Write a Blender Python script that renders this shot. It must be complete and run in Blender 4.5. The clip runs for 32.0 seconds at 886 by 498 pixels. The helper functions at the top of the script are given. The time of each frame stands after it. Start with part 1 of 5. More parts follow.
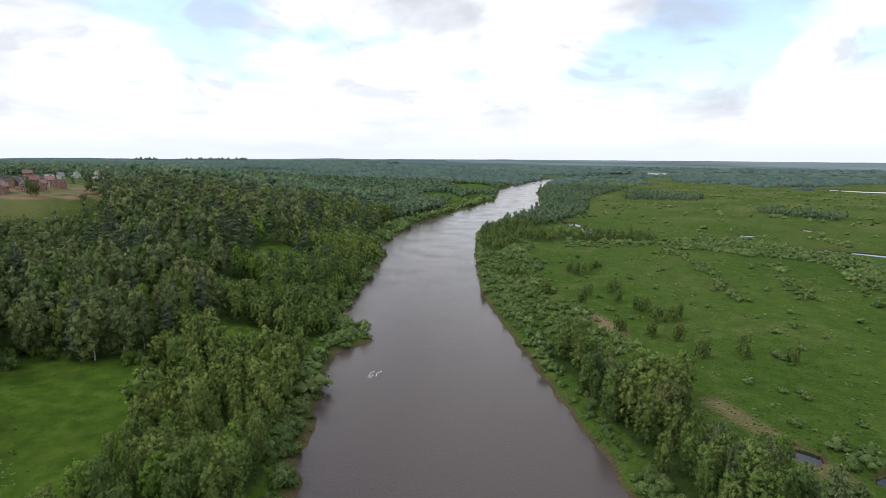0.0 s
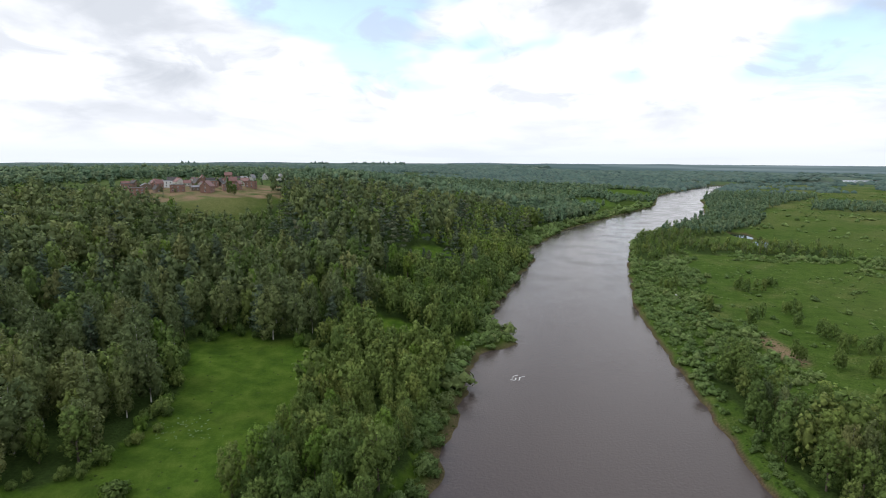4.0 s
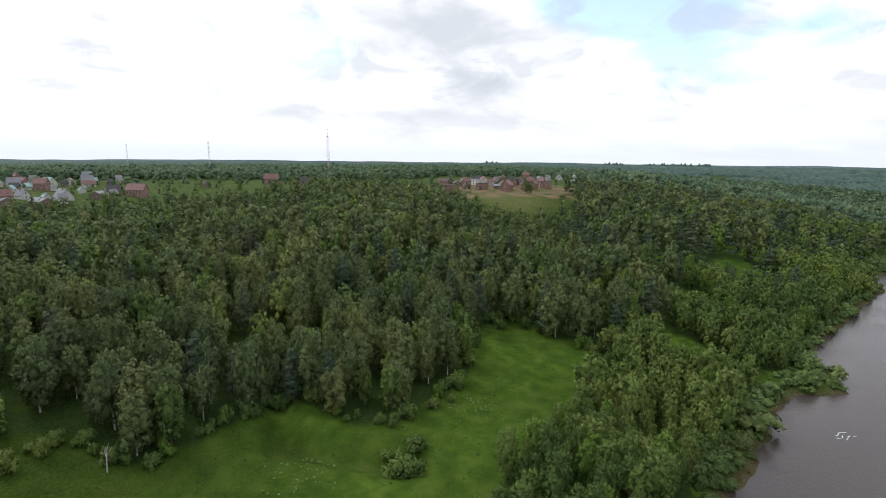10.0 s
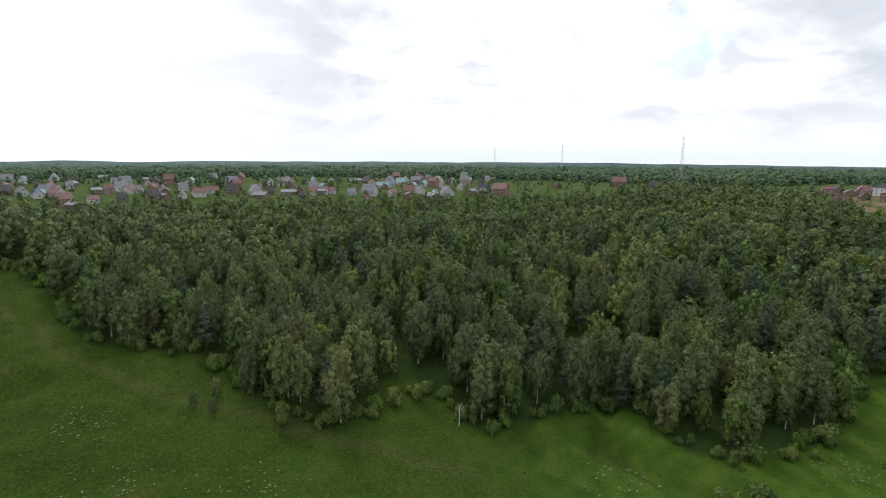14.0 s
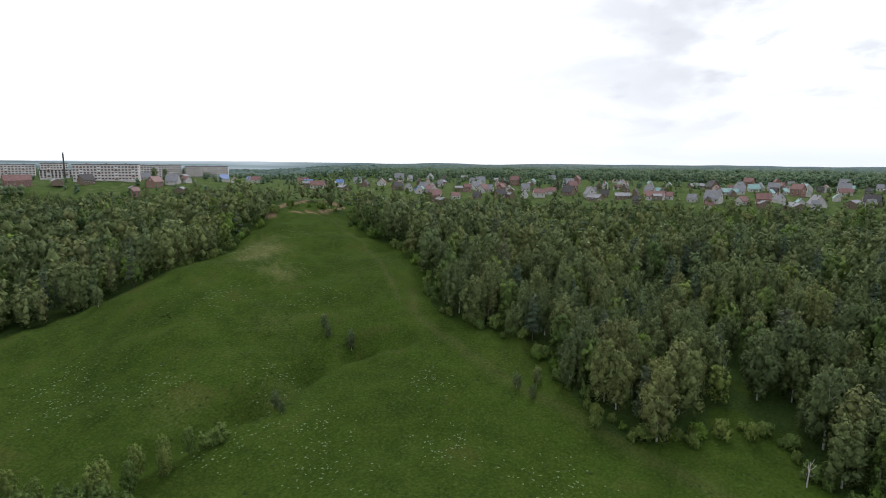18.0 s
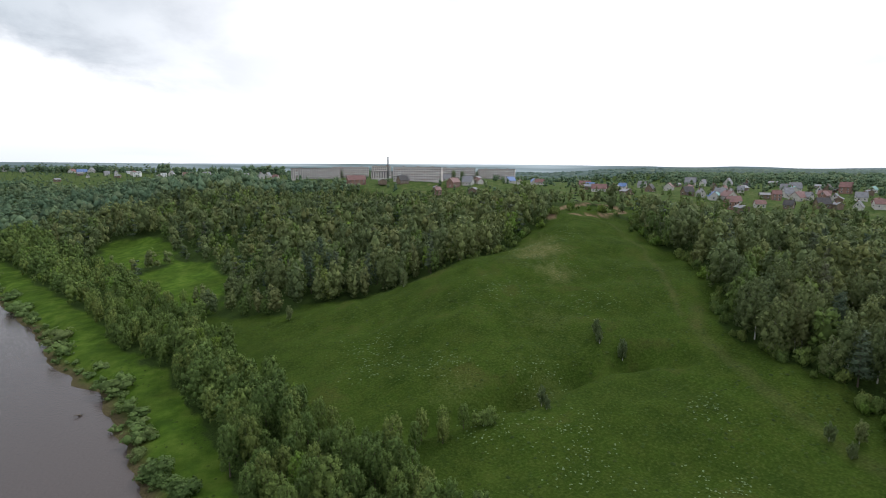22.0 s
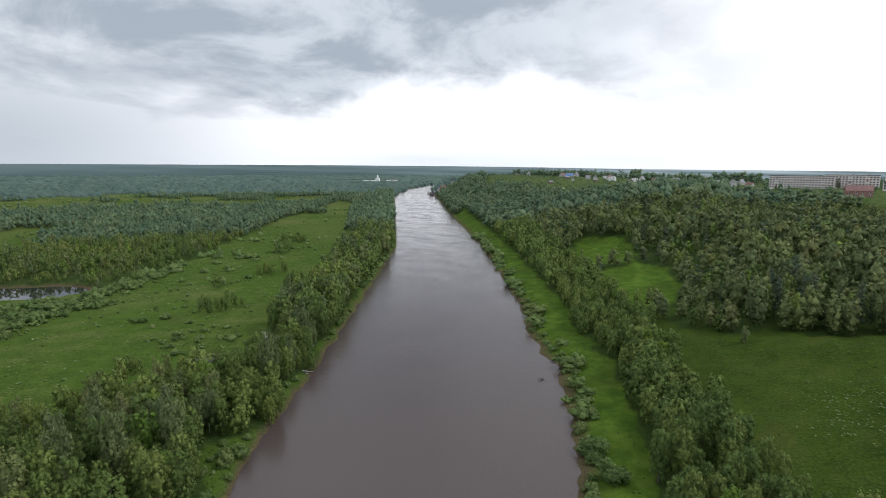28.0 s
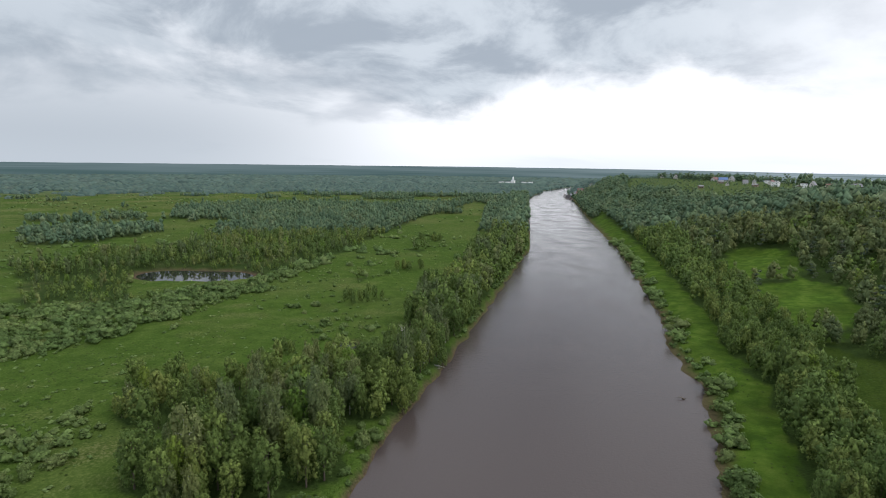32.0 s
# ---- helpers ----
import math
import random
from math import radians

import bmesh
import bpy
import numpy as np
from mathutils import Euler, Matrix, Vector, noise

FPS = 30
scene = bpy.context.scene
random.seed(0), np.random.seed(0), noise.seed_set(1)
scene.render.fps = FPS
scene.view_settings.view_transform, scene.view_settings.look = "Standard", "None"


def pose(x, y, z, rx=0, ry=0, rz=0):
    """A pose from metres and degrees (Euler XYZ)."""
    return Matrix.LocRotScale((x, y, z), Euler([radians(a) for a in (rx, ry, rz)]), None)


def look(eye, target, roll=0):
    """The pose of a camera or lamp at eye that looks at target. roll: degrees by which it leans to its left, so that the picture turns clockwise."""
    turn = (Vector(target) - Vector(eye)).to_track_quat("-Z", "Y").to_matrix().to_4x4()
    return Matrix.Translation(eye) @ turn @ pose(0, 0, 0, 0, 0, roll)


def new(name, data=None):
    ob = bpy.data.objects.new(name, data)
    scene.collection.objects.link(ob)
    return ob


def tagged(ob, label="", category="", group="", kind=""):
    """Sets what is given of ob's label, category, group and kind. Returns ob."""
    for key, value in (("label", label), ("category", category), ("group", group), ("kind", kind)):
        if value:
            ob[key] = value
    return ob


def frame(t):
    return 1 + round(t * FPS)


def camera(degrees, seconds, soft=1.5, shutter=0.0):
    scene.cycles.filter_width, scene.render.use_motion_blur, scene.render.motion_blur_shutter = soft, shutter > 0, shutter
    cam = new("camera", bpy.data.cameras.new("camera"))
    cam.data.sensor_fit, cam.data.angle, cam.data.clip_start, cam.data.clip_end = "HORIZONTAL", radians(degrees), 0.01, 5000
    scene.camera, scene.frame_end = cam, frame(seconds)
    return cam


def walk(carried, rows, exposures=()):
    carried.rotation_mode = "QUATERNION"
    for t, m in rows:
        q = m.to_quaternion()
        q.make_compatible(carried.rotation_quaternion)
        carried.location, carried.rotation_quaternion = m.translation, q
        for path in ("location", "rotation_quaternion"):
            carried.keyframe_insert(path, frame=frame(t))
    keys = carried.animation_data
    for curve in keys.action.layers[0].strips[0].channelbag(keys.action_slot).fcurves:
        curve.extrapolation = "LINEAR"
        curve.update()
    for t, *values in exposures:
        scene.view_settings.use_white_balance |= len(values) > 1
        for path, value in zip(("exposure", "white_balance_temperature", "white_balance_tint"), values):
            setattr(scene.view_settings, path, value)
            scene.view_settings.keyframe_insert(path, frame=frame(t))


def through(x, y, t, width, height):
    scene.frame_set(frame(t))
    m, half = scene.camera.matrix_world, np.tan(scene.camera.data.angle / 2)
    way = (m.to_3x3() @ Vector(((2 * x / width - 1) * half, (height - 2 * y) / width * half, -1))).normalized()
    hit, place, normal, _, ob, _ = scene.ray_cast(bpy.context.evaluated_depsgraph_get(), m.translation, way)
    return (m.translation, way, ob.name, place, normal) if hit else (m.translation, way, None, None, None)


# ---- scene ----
cam = camera(78.7, 32.0, soft=0.9)
# seconds, place, yaw, pitch, roll
ROWS = [
    (0, -0.01, -0.16, 84.93, 0.01, -9.99, -0.27),
    (0.5, -0.04, -0.41, 84.94, 1.54, -9.94, -0.25),
    (1, -0.07, -0.64, 84.95, 2.18, -9.88, -0.25),
    (1.5, -0.11, -0.85, 84.96, 3.45, -9.83, -0.24),
    (2, -0.17, -1.03, 84.96, 4.98, -9.77, -0.22),
    (2.5, -0.23, -1.17, 84.96, 6.78, -9.71, -0.18),
    (3, -0.32, -1.26, 84.96, 9.96, -9.65, -0.17),
    (3.5, -0.43, -1.29, 84.94, 13.03, -9.61, -0.19),
    (5.5, -1.05, -0.92, 84.87, 23.38, -9.58, -0.25),
    (6, -1.22, -0.81, 84.88, 26.16, -9.57, -0.30),
    (6.5, -1.40, -0.74, 84.91, 28.61, -9.57, -0.33),
    (7, -1.56, -0.74, 84.97, 31.09, -9.57, -0.32),
    (7.5, -1.71, -0.81, 85.06, 33.79, -9.58, -0.32),
    (8, -1.85, -0.95, 85.18, 36.05, -9.59, -0.34),
    (8.5, -1.97, -1.15, 85.31, 38.21, -9.61, -0.38),
    (9, -2.07, -1.38, 85.44, 40.52, -9.64, -0.43),
    (9.5, -2.16, -1.63, 85.56, 42.98, -9.66, -0.46),
    (10, -2.23, -1.88, 85.66, 45.76, -9.69, -0.47),
    (10.5, -2.29, -2.13, 85.73, 48.94, -9.71, -0.46),
    (11, -2.33, -2.36, 85.77, 52.71, -9.72, -0.46),
    (11.5, -2.38, -2.58, 85.78, 57.25, -9.72, -0.43),
    (12, -2.44, -2.79, 85.77, 62.25, -9.72, -0.38),
    (12.5, -2.51, -2.99, 85.72, 67.53, -9.71, -0.34),
    (13, -2.61, -3.17, 85.66, 72.77, -9.69, -0.33),
    (13.5, -2.75, -3.34, 85.57, 77.19, -9.65, -0.35),
    (15.5, -3.26, -3.92, 85.24, 92.95, -9.60, -0.36),
    (16, -3.28, -4.04, 85.21, 97.97, -9.57, -0.37),
    (16.5, -3.24, -4.17, 85.23, 102.92, -9.55, -0.36),
    (17, -3.14, -4.29, 85.27, 107.30, -9.54, -0.35),
    (17.5, -3.00, -4.41, 85.33, 111.17, -9.53, -0.35),
    (18, -2.87, -4.54, 85.38, 115.18, -9.51, -0.37),
    (18.5, -2.75, -4.66, 85.41, 119.59, -9.49, -0.41),
    (19, -2.67, -4.79, 85.40, 124.04, -9.47, -0.43),
    (19.5, -2.66, -4.93, 85.34, 127.96, -9.46, -0.41),
    (20, -2.69, -5.06, 85.24, 130.98, -9.44, -0.36),
    (20.5, -2.73, -5.17, 85.13, 133.72, -9.42, -0.29),
    (21, -2.78, -5.26, 85.03, 136.63, -9.39, -0.23),
    (21.5, -2.80, -5.31, 84.95, 140.27, -9.35, -0.19),
    (22, -2.77, -5.32, 84.92, 144.14, -9.30, -0.18),
    (22.5, -2.68, -5.28, 84.95, 148.00, -9.26, -0.17),
    (23, -2.53, -5.20, 85.03, 151.98, -9.23, -0.16),
    (23.5, -2.36, -5.09, 85.14, 156.00, -9.19, -0.15),
    (24, -2.19, -4.96, 85.25, 160.32, -9.16, -0.15),
    (24.5, -2.04, -4.84, 85.34, 164.68, -9.13, -0.15),
    (25, -1.94, -4.74, 85.39, 168.62, -9.10, -0.14),
    (25.5, -1.91, -4.66, 85.38, 172.71, -9.06, -0.13),
    (26, -1.92, -4.60, 85.33, 176.65, -9.00, -0.16),
    (26.5, -1.98, -4.55, 85.24, 180.63, -8.94, -0.25),
    (28.5, -2.22, -4.33, 84.87, 192.66, -8.87, -0.38),
    (29, -2.21, -4.22, 84.84, 194.20, -8.84, -0.47),
    (29.5, -2.15, -4.09, 84.85, 196.81, -8.83, -0.50),
    (30, -2.06, -3.94, 84.89, 199.59, -8.83, -0.52),
    (30.5, -1.94, -3.77, 84.94, 201.70, -8.84, -0.54),
    (31, -1.81, -3.59, 85.02, 203.04, -8.84, -0.57),
    (31.5, -1.65, -3.40, 85.11, 204.01, -8.84, -0.60),
    (32, -1.49, -3.21, 85.20, 204.80, -8.84, -0.66),
]
EXPOSURES = [(0.0, 0.08, 6250.0, 10.0), (32.0, 0.08, 6250.0, 10.0)]
walk(cam, [(t, pose(x, y, z, 90 + pitch, roll, yaw)) for t, x, y, z, yaw, pitch, roll in ROWS], EXPOSURES)

# ---- sky and sun ----
SUN_ELEVATION, SUN_BEARING = 48.0, 100.0  # degrees; bearing anticlockwise from +y
world = bpy.data.worlds.new("overcast_sky")
scene.world = world
world.use_nodes = True
wn, wl = world.node_tree.nodes, world.node_tree.links
wn.clear()


def wnode(kind, **values):
    n = wn.new(kind)
    for key, value in values.items():
        n.inputs[int(key[1:]) if key[0] == "i" and key[1:].isdigit() else key.replace("_", " ")].default_value = value
    return n


def wmath(op, a, b=None, clamp=False):
    n = wn.new("ShaderNodeMath")
    n.operation, n.use_clamp = op, clamp
    for k, v in enumerate((a, b)):
        if v is None:
            continue
        if hasattr(v, "node"):
            wl.new(v, n.inputs[k])
        else:
            n.inputs[k].default_value = v
    return n.outputs[0]


def wmix(fac, a, b):
    n = wn.new("ShaderNodeMix")
    n.data_type = "RGBA"
    for k, v in ((0, fac), (6, a), (7, b)):
        if hasattr(v, "node"):
            wl.new(v, n.inputs[k])
        else:
            n.inputs[k].default_value = v if k == 0 else (*v, 1)
    return n.outputs[2]


def wramp(value, lo, hi):
    n = wn.new("ShaderNodeMapRange")
    n.interpolation_type = "SMOOTHSTEP"
    wl.new(value, n.inputs[0])
    n.inputs[1].default_value, n.inputs[2].default_value = lo, hi
    return n.outputs[0]


coords = wn.new("ShaderNodeTexCoord").outputs["Generated"]
split = wn.new("ShaderNodeSeparateXYZ")
wl.new(coords, split.inputs[0])
east, north = split.outputs[0], split.outputs[1]
up = wmath("MAXIMUM", split.outputs[2], 0.0)
flat = wn.new("ShaderNodeCombineXYZ")
wl.new(wmath("MULTIPLY", east, 3.0), flat.inputs[0])
wl.new(wmath("MULTIPLY", north, 3.0), flat.inputs[1])
wl.new(wmath("MULTIPLY", wmath("POWER", up, 0.62), 5.5), flat.inputs[2])


def cloud(scale, detail, shift, rough=0.5, warp=0.3):
    n = wnode("ShaderNodeTexNoise", Scale=scale, Detail=detail, Roughness=rough, Distortion=warp)
    m = wn.new("ShaderNodeMapping")
    m.inputs[1].default_value = shift
    wl.new(flat.outputs[0], m.inputs[0])
    wl.new(m.outputs[0], n.inputs["Vector"])
    return n.outputs["Fac"]


def towards(bearing, lo, hi):
    b = radians(bearing)
    return wramp(wmath("ADD", wmath("MULTIPLY", east, -math.sin(b)), wmath("MULTIPLY", north, math.cos(b))), lo, hi)


nishita = wn.new("ShaderNodeTexSky")
nishita.sky_type, nishita.sun_disc = "NISHITA", False
nishita.sun_elevation, nishita.sun_rotation = radians(SUN_ELEVATION), radians(-SUN_BEARING)
blue = wn.new("ShaderNodeVectorMath")
blue.operation = "SCALE"
wl.new(nishita.outputs[0], blue.inputs[0])
blue.inputs["Scale"].default_value = 0.24
glare = towards(135, 0.62, 1.0)
front = towards(216, 0.55, 0.86)
gaps = wmath("MULTIPLY", wramp(cloud(0.75, 4, (3.1, 1.7, 0.4)), 0.53, 0.61), wramp(up, 0.06, 0.14))
gaps = wmath("MULTIPLY", wmath("MULTIPLY", gaps, wmath("SUBTRACT", 1.0, towards(190, 0.55, 0.8))), wmath("SUBTRACT", 0.85, wmath("ADD", front, wmath("MULTIPLY", glare, 0.3)), True))
bellies = wmath("MULTIPLY", wmath("MULTIPLY", wramp(cloud(1.25, 6, (7.3, 2.2, 1.1)), 0.50, 0.70), wramp(up, -0.06, 0.13)), wmath("SUBTRACT", 1.0, wmath("MULTIPLY", glare, 0.8)))
fine = wmath("MULTIPLY", wramp(cloud(2.7, 5, (2.2, 5.1, 7.4), 0.55, 0.6), 0.50, 0.68), wmath("SUBTRACT", 0.75, wmath("MULTIPLY", glare, 0.6)))
fine = wmath("MULTIPLY", fine, wmath("MULTIPLY", wramp(up, -0.02, 0.14), wmath("SUBTRACT", 1.0, towards(205, 0.5, 0.8))))
banks = wmath("MULTIPLY", wmath("MULTIPLY", front, wramp(up, 0.62, 0.34)), wramp(wmath("ADD", cloud(0.8, 7, (1.3, 9.2, 4.0), 0.58), wmath("MULTIPLY", wmath("SUBTRACT", up, 0.16), 1.9)), 0.38, 0.58))
rain = wmath("MULTIPLY", towards(246, 0.72, 1.0), wramp(up, 0.32, 0.03))
white = wmix(gaps, (1.10, 1.10, 1.12), blue.outputs[0])
grey = wmix(wmath("MULTIPLY", bellies, 0.7), white, (0.55, 0.58, 0.63))
puffs = wmix(wmath("MULTIPLY", fine, 0.75), grey, (0.60, 0.63, 0.68))
billow = wmix(wramp(cloud(1.6, 7, (4.1, 1.3, 2.6), 0.6, 0.4), 0.40, 0.62), (0.36, 0.41, 0.47), (0.62, 0.67, 0.72))
dark = wmix(wmath("MULTIPLY", banks, 0.95), puffs, billow)
wet = wmix(wmath("MULTIPLY", rain, 0.85), dark, (0.40, 0.45, 0.50))
low = wmath("MULTIPLY", wramp(up, 0.05, 0.0), wmath("SUBTRACT", 1.0, wmath("ADD", wmath("MULTIPLY", glare, 0.7), wmath("MULTIPLY", towards(240, 0.7, 0.95), 0.8)), True))
haze = wmix(wmath("MULTIPLY", low, 0.55), wet, (0.70, 0.76, 0.82))
ground_side = wmix(wramp(split.outputs[2], -0.016, -0.05), haze, (0.16, 0.20, 0.20))
back = wn.new("ShaderNodeBackground")
wl.new(ground_side, back.inputs[0])
back.inputs[1].default_value = 1.0
wl.new(back.outputs[0], wn.new("ShaderNodeOutputWorld").inputs[0])

sun = new("sun", bpy.data.lights.new("sun", "SUN"))
sun.data.energy, sun.data.angle, sun.data.color = 1.1, radians(14), (1.0, 0.96, 0.9)
_b, _e = radians(SUN_BEARING), radians(SUN_ELEVATION)
sun.matrix_world = look((-300 * math.sin(_b) * math.cos(_e), 300 * math.cos(_b) * math.cos(_e), 300 * math.sin(_e)), (0, 0, 0))

# ---- the lie of the land ----
EYE_H = 85.0
LEFT_Y = [-2600, -2200, -1893, -882, -562, -306, -280, -224, -164, -127, 0, 122, 160, 201, 222, 240, 252, 270, 408, 450, 499, 668, 1044, 1335, 1857, 2400]
LEFT_X = [150, 330, 400, 147, 60, 6, 6, -10, -14, -13, -26, -37, -40, -46, -44, -31, -36, -52, -49, -47, -59, -31, 104, 139, 334, 900]
RIGHT_Y = [-2600, -2200, -1893, -1432, -544, -321, -203, -142, -106, 0, 123, 182, 258, 324, 445, 596, 720, 879, 1239, 1862, 2400]
RIGHT_X = [330, 470, 472, 402, 148, 109, 89, 81, 72, 59, 48, 41, 31, 24, 27, 38, 93, 160, 213, 388, 1100]
# profiles of the hill side: bearing from the north (anticlockwise), then pairs of distance and height
PROFILES = {
    -6: [(900, 2), (1400, 2), (2000, 8), (3000, 20), (4900, 30)],
    3: [(668, 2), (1150, 4), (1800, 20), (3000, 30), (4900, 30)],
    7: [(480, 2), (600, 9), (800, 13), (1000, 8), (1300, 6), (1800, 25), (2600, 34), (4900, 30)],
    12: [(290, 2), (350, 8), (480, 20), (600, 24), (800, 19), (1000, 12), (1500, 20), (2600, 36), (4900, 30)],
    17: [(130, 2), (250, 5), (320, 12), (400, 24), (560, 37), (800, 31), (1100, 25), (2600, 38), (4900, 30)],
    26: [(120, 3), (200, 5), (260, 12), (360, 26), (480, 41), (620, 48), (850, 44), (2600, 42), (4900, 30)],
    38: [(120, 4), (200, 7), (250, 12), (310, 20), (400, 29), (470, 41), (560, 51), (620, 54), (800, 56), (4900, 30)],
    50: [(110, 4), (170, 7), (200, 10), (300, 25), (420, 36), (520, 42), (640, 48), (760, 54), (1000, 56), (4900, 30)],
    64: [(120, 4), (171, 8), (250, 21), (340, 30), (450, 36), (540, 41), (640, 52), (900, 55), (4900, 30)],
    80: [(120, 4), (176, 9), (240, 19), (310, 27), (400, 31), (470, 36), (550, 48), (600, 51), (900, 54), (4900, 30)],
    95: [(120, 5), (165, 12), (240, 19), (310, 25), (400, 28), (460, 35), (540, 49), (640, 52), (900, 53), (4900, 30)],
    105: [(130, 8), (190, 16), (250, 23), (330, 28), (420, 31), (490, 40), (560, 50), (700, 53), (4900, 30)],
    117: [(140, 9), (200, 19), (265, 31), (320, 35), (400, 34), (480, 41), (560, 51), (700, 53), (1200, 50), (4900, 30)],
    126: [(140, 9), (200, 19), (270, 33), (340, 42), (390, 46), (480, 48), (580, 52), (1000, 50), (4900, 30)],
    132: [(130, 8), (190, 16), (260, 29), (310, 41), (370, 53), (480, 52), (600, 54), (900, 50), (1800, 5), (4900, 5)],
    141: [(120, 7), (170, 14), (220, 25), (274, 38), (310, 31), (350, 26), (450, 32), (560, 36), (650, 43), (710, 58), (950, 60), (1150, 50), (1900, 5), (4900, 3)],
    151: [(120, 5), (190, 11), (258, 20), (290, 13), (330, 13), (450, 27), (560, 33), (640, 40), (700, 58), (950, 61), (1150, 50), (1900, 5), (4900, 3)],
    161: [(120, 3), (160, 5), (270, 10), (330, 14), (450, 28), (600, 39), (750, 46), (880, 58), (1050, 58), (1900, 5), (4900, 3)],
    167: [(130, 2), (200, 4), (280, 6), (380, 10), (480, 22), (640, 40), (850, 50), (1000, 55), (1200, 50), (2000, 5), (4900, 3)],
    174: [(160, 2), (300, 5), (420, 8), (520, 12), (620, 23), (780, 39), (950, 53), (1200, 62), (1600, 48), (2300, 5), (4900, 3)],
    180: [(290, 2), (330, 3), (550, 6), (700, 14), (950, 38), (1200, 55), (1500, 60), (2100, 20), (2600, 3), (4900, 3)],
    187: [(566, 2), (650, 3), (850, 9), (1200, 40), (1450, 58), (1800, 48), (2300, 5), (4900, 3)],
    191: [(1000, 2), (1200, 5), (1500, 24), (1750, 30), (2100, 5), (4900, 3)],
    196: [(1500, 2), (4900, 2)],
}
GRID_D = np.exp(np.linspace(math.log(20), math.log(4990), 260))
ST_A = sorted(PROFILES)
ST_Z = np.array([np.interp(GRID_D, *zip(*PROFILES[a])) for a in ST_A])
for _pass in range(3):
    ST_Z[:, 1:-1] = (ST_Z[:, :-2] + 2 * ST_Z[:, 1:-1] + ST_Z[:, 2:]) / 4
FINE_A = np.arange(-8, 199, 1.0)
FINE_Z = np.array([np.interp(FINE_A, ST_A, ST_Z[:, k]) for k in range(len(GRID_D))]).T
for _pass in range(6):
    FINE_Z[1:-1] = (FINE_Z[:-2] + 2 * FINE_Z[1:-1] + FINE_Z[2:]) / 4
PONDS = [(338, -288, 44, 21, 0.35), (962, 1480, 60, 40, 0.6), (1040, 1260, 190, 32, -0.75), (372, 462, 52, 9, -0.5), (323, 569, 13, 7, 0),
         (158, 660, 9, 26, 0.1), (163, 604, 8, 24, -0.2), (417, 611, 16, 7, 0.4), (103, 141, 5, 4, 0), (119, 128, 5, 4, 0), (142, -208, 7, 5, 0), (1300, 3600, 160, 120, 0)]


GULLY = [(-173, -102, -162, -113), (-162, -113, -142, -119), (-142, -119, -115, -121), (-115, -121, -84, -128), (-165, 78, -135, 66), (-135, 66, -105, 84)]


def waves(x, y, size, seed):
    """Smooth noise from a few sines, about -1 to 1."""
    rng = np.random.RandomState(seed)
    total = 0
    for k in range(7):
        a, p, f = rng.uniform(0, 6.283), rng.uniform(0, 6.283), 6.283 / size * rng.uniform(0.6, 1.7)
        total = total + np.sin((x * math.cos(a) + y * math.sin(a)) * f + p)
    return total / 3.2


def bank(x, y):
    """Metres onto the land from the left and from the right bank (negative: in the river)."""
    wob = 1.6 * waves(x * 0, y, 23, 5) + 0.8 * waves(x * 0, y, 8, 6)
    return (np.interp(y, LEFT_Y, LEFT_X) - x + wob) * 0.97, (x - np.interp(y, RIGHT_Y, RIGHT_X) + 0.6 * wob) * 0.97


def ponds(x, y, most=1e9):
    """Below 1 inside a pond (of those up to a size)."""
    best = np.full(np.shape(x), 9.0)
    for px, py, a, b, turn in PONDS:
        if a > most:
            continue
        u = (x - px) * math.cos(turn) + (y - py) * math.sin(turn)
        v = -(x - px) * math.sin(turn) + (y - py) * math.cos(turn)
        best = np.minimum(best, np.sqrt((u / a) ** 2 + (v / b) ** 2) + 0.12 * waves(x, y, 20 + a, 9))
    return best


def height(x, y):
    x, y = np.asarray(x, float), np.asarray(y, float)
    d = np.hypot(x, y) + 1e-6
    a = np.degrees(np.arctan2(-x, y)) % 360
    a = np.where(a > 270, a - 360, a)
    u = np.clip((np.log(d) - math.log(20)) / (math.log(4990) - math.log(20)) * 259, 0, 258.999)
    v = np.clip(a + 8, 0, len(FINE_A) - 1.001)
    i, j = v.astype(int), u.astype(int)
    fi, fj = v - i, u - j
    hill = (FINE_Z[i, j] * (1 - fj) + FINE_Z[i, j + 1] * fj) * (1 - fi) + (FINE_Z[i + 1, j] * (1 - fj) + FINE_Z[i + 1, j + 1] * fj) * fi
    left, right = bank(x, y)
    rough = 0.5 * waves(x, y, 45, 1) + 0.25 * waves(x, y, 14, 2)
    hill = hill + rough * np.clip(hill / 8, 0.3, 2.2)
    for ax, ay, bx, by in GULLY:
        t = np.clip(((x - ax) * (bx - ax) + (y - ay) * (by - ay)) / ((bx - ax) ** 2 + (by - ay) ** 2), 0, 1)
        hill = hill - 4.5 * np.exp(-(((x - ax - t * (bx - ax)) ** 2 + (y - ay - t * (by - ay)) ** 2) / 30.0))
    flat = 1.9 + 0.35 * waves(x, y, 90, 3) + 0.15 * rough
    far = np.clip((d - 3400) / 1500, 0, 1)
    flat = flat + 34 * far ** 1.6
    hill = np.maximum(hill, 34 * far ** 1.6)
    shore_l = np.clip(left / 9, -1, 1) * 1.9 - 0.1
    shore_r = np.clip(right / 2.6, -1, 1) * 2.0
    z = np.where(left > right, np.minimum(np.maximum(hill, 1.2), shore_l + np.maximum(0, left - 9) * 0.6), np.minimum(flat, shore_r + np.maximum(0, right - 2.6)))
    beyond = np.abs(y) > 2600
    z = np.where(beyond & (x > -300), np.maximum(flat, 1), z)
    p = ponds(x, y)
    return np.where((p < 1.25) & (left < right), np.minimum(z, (p - 1) * 6), z)


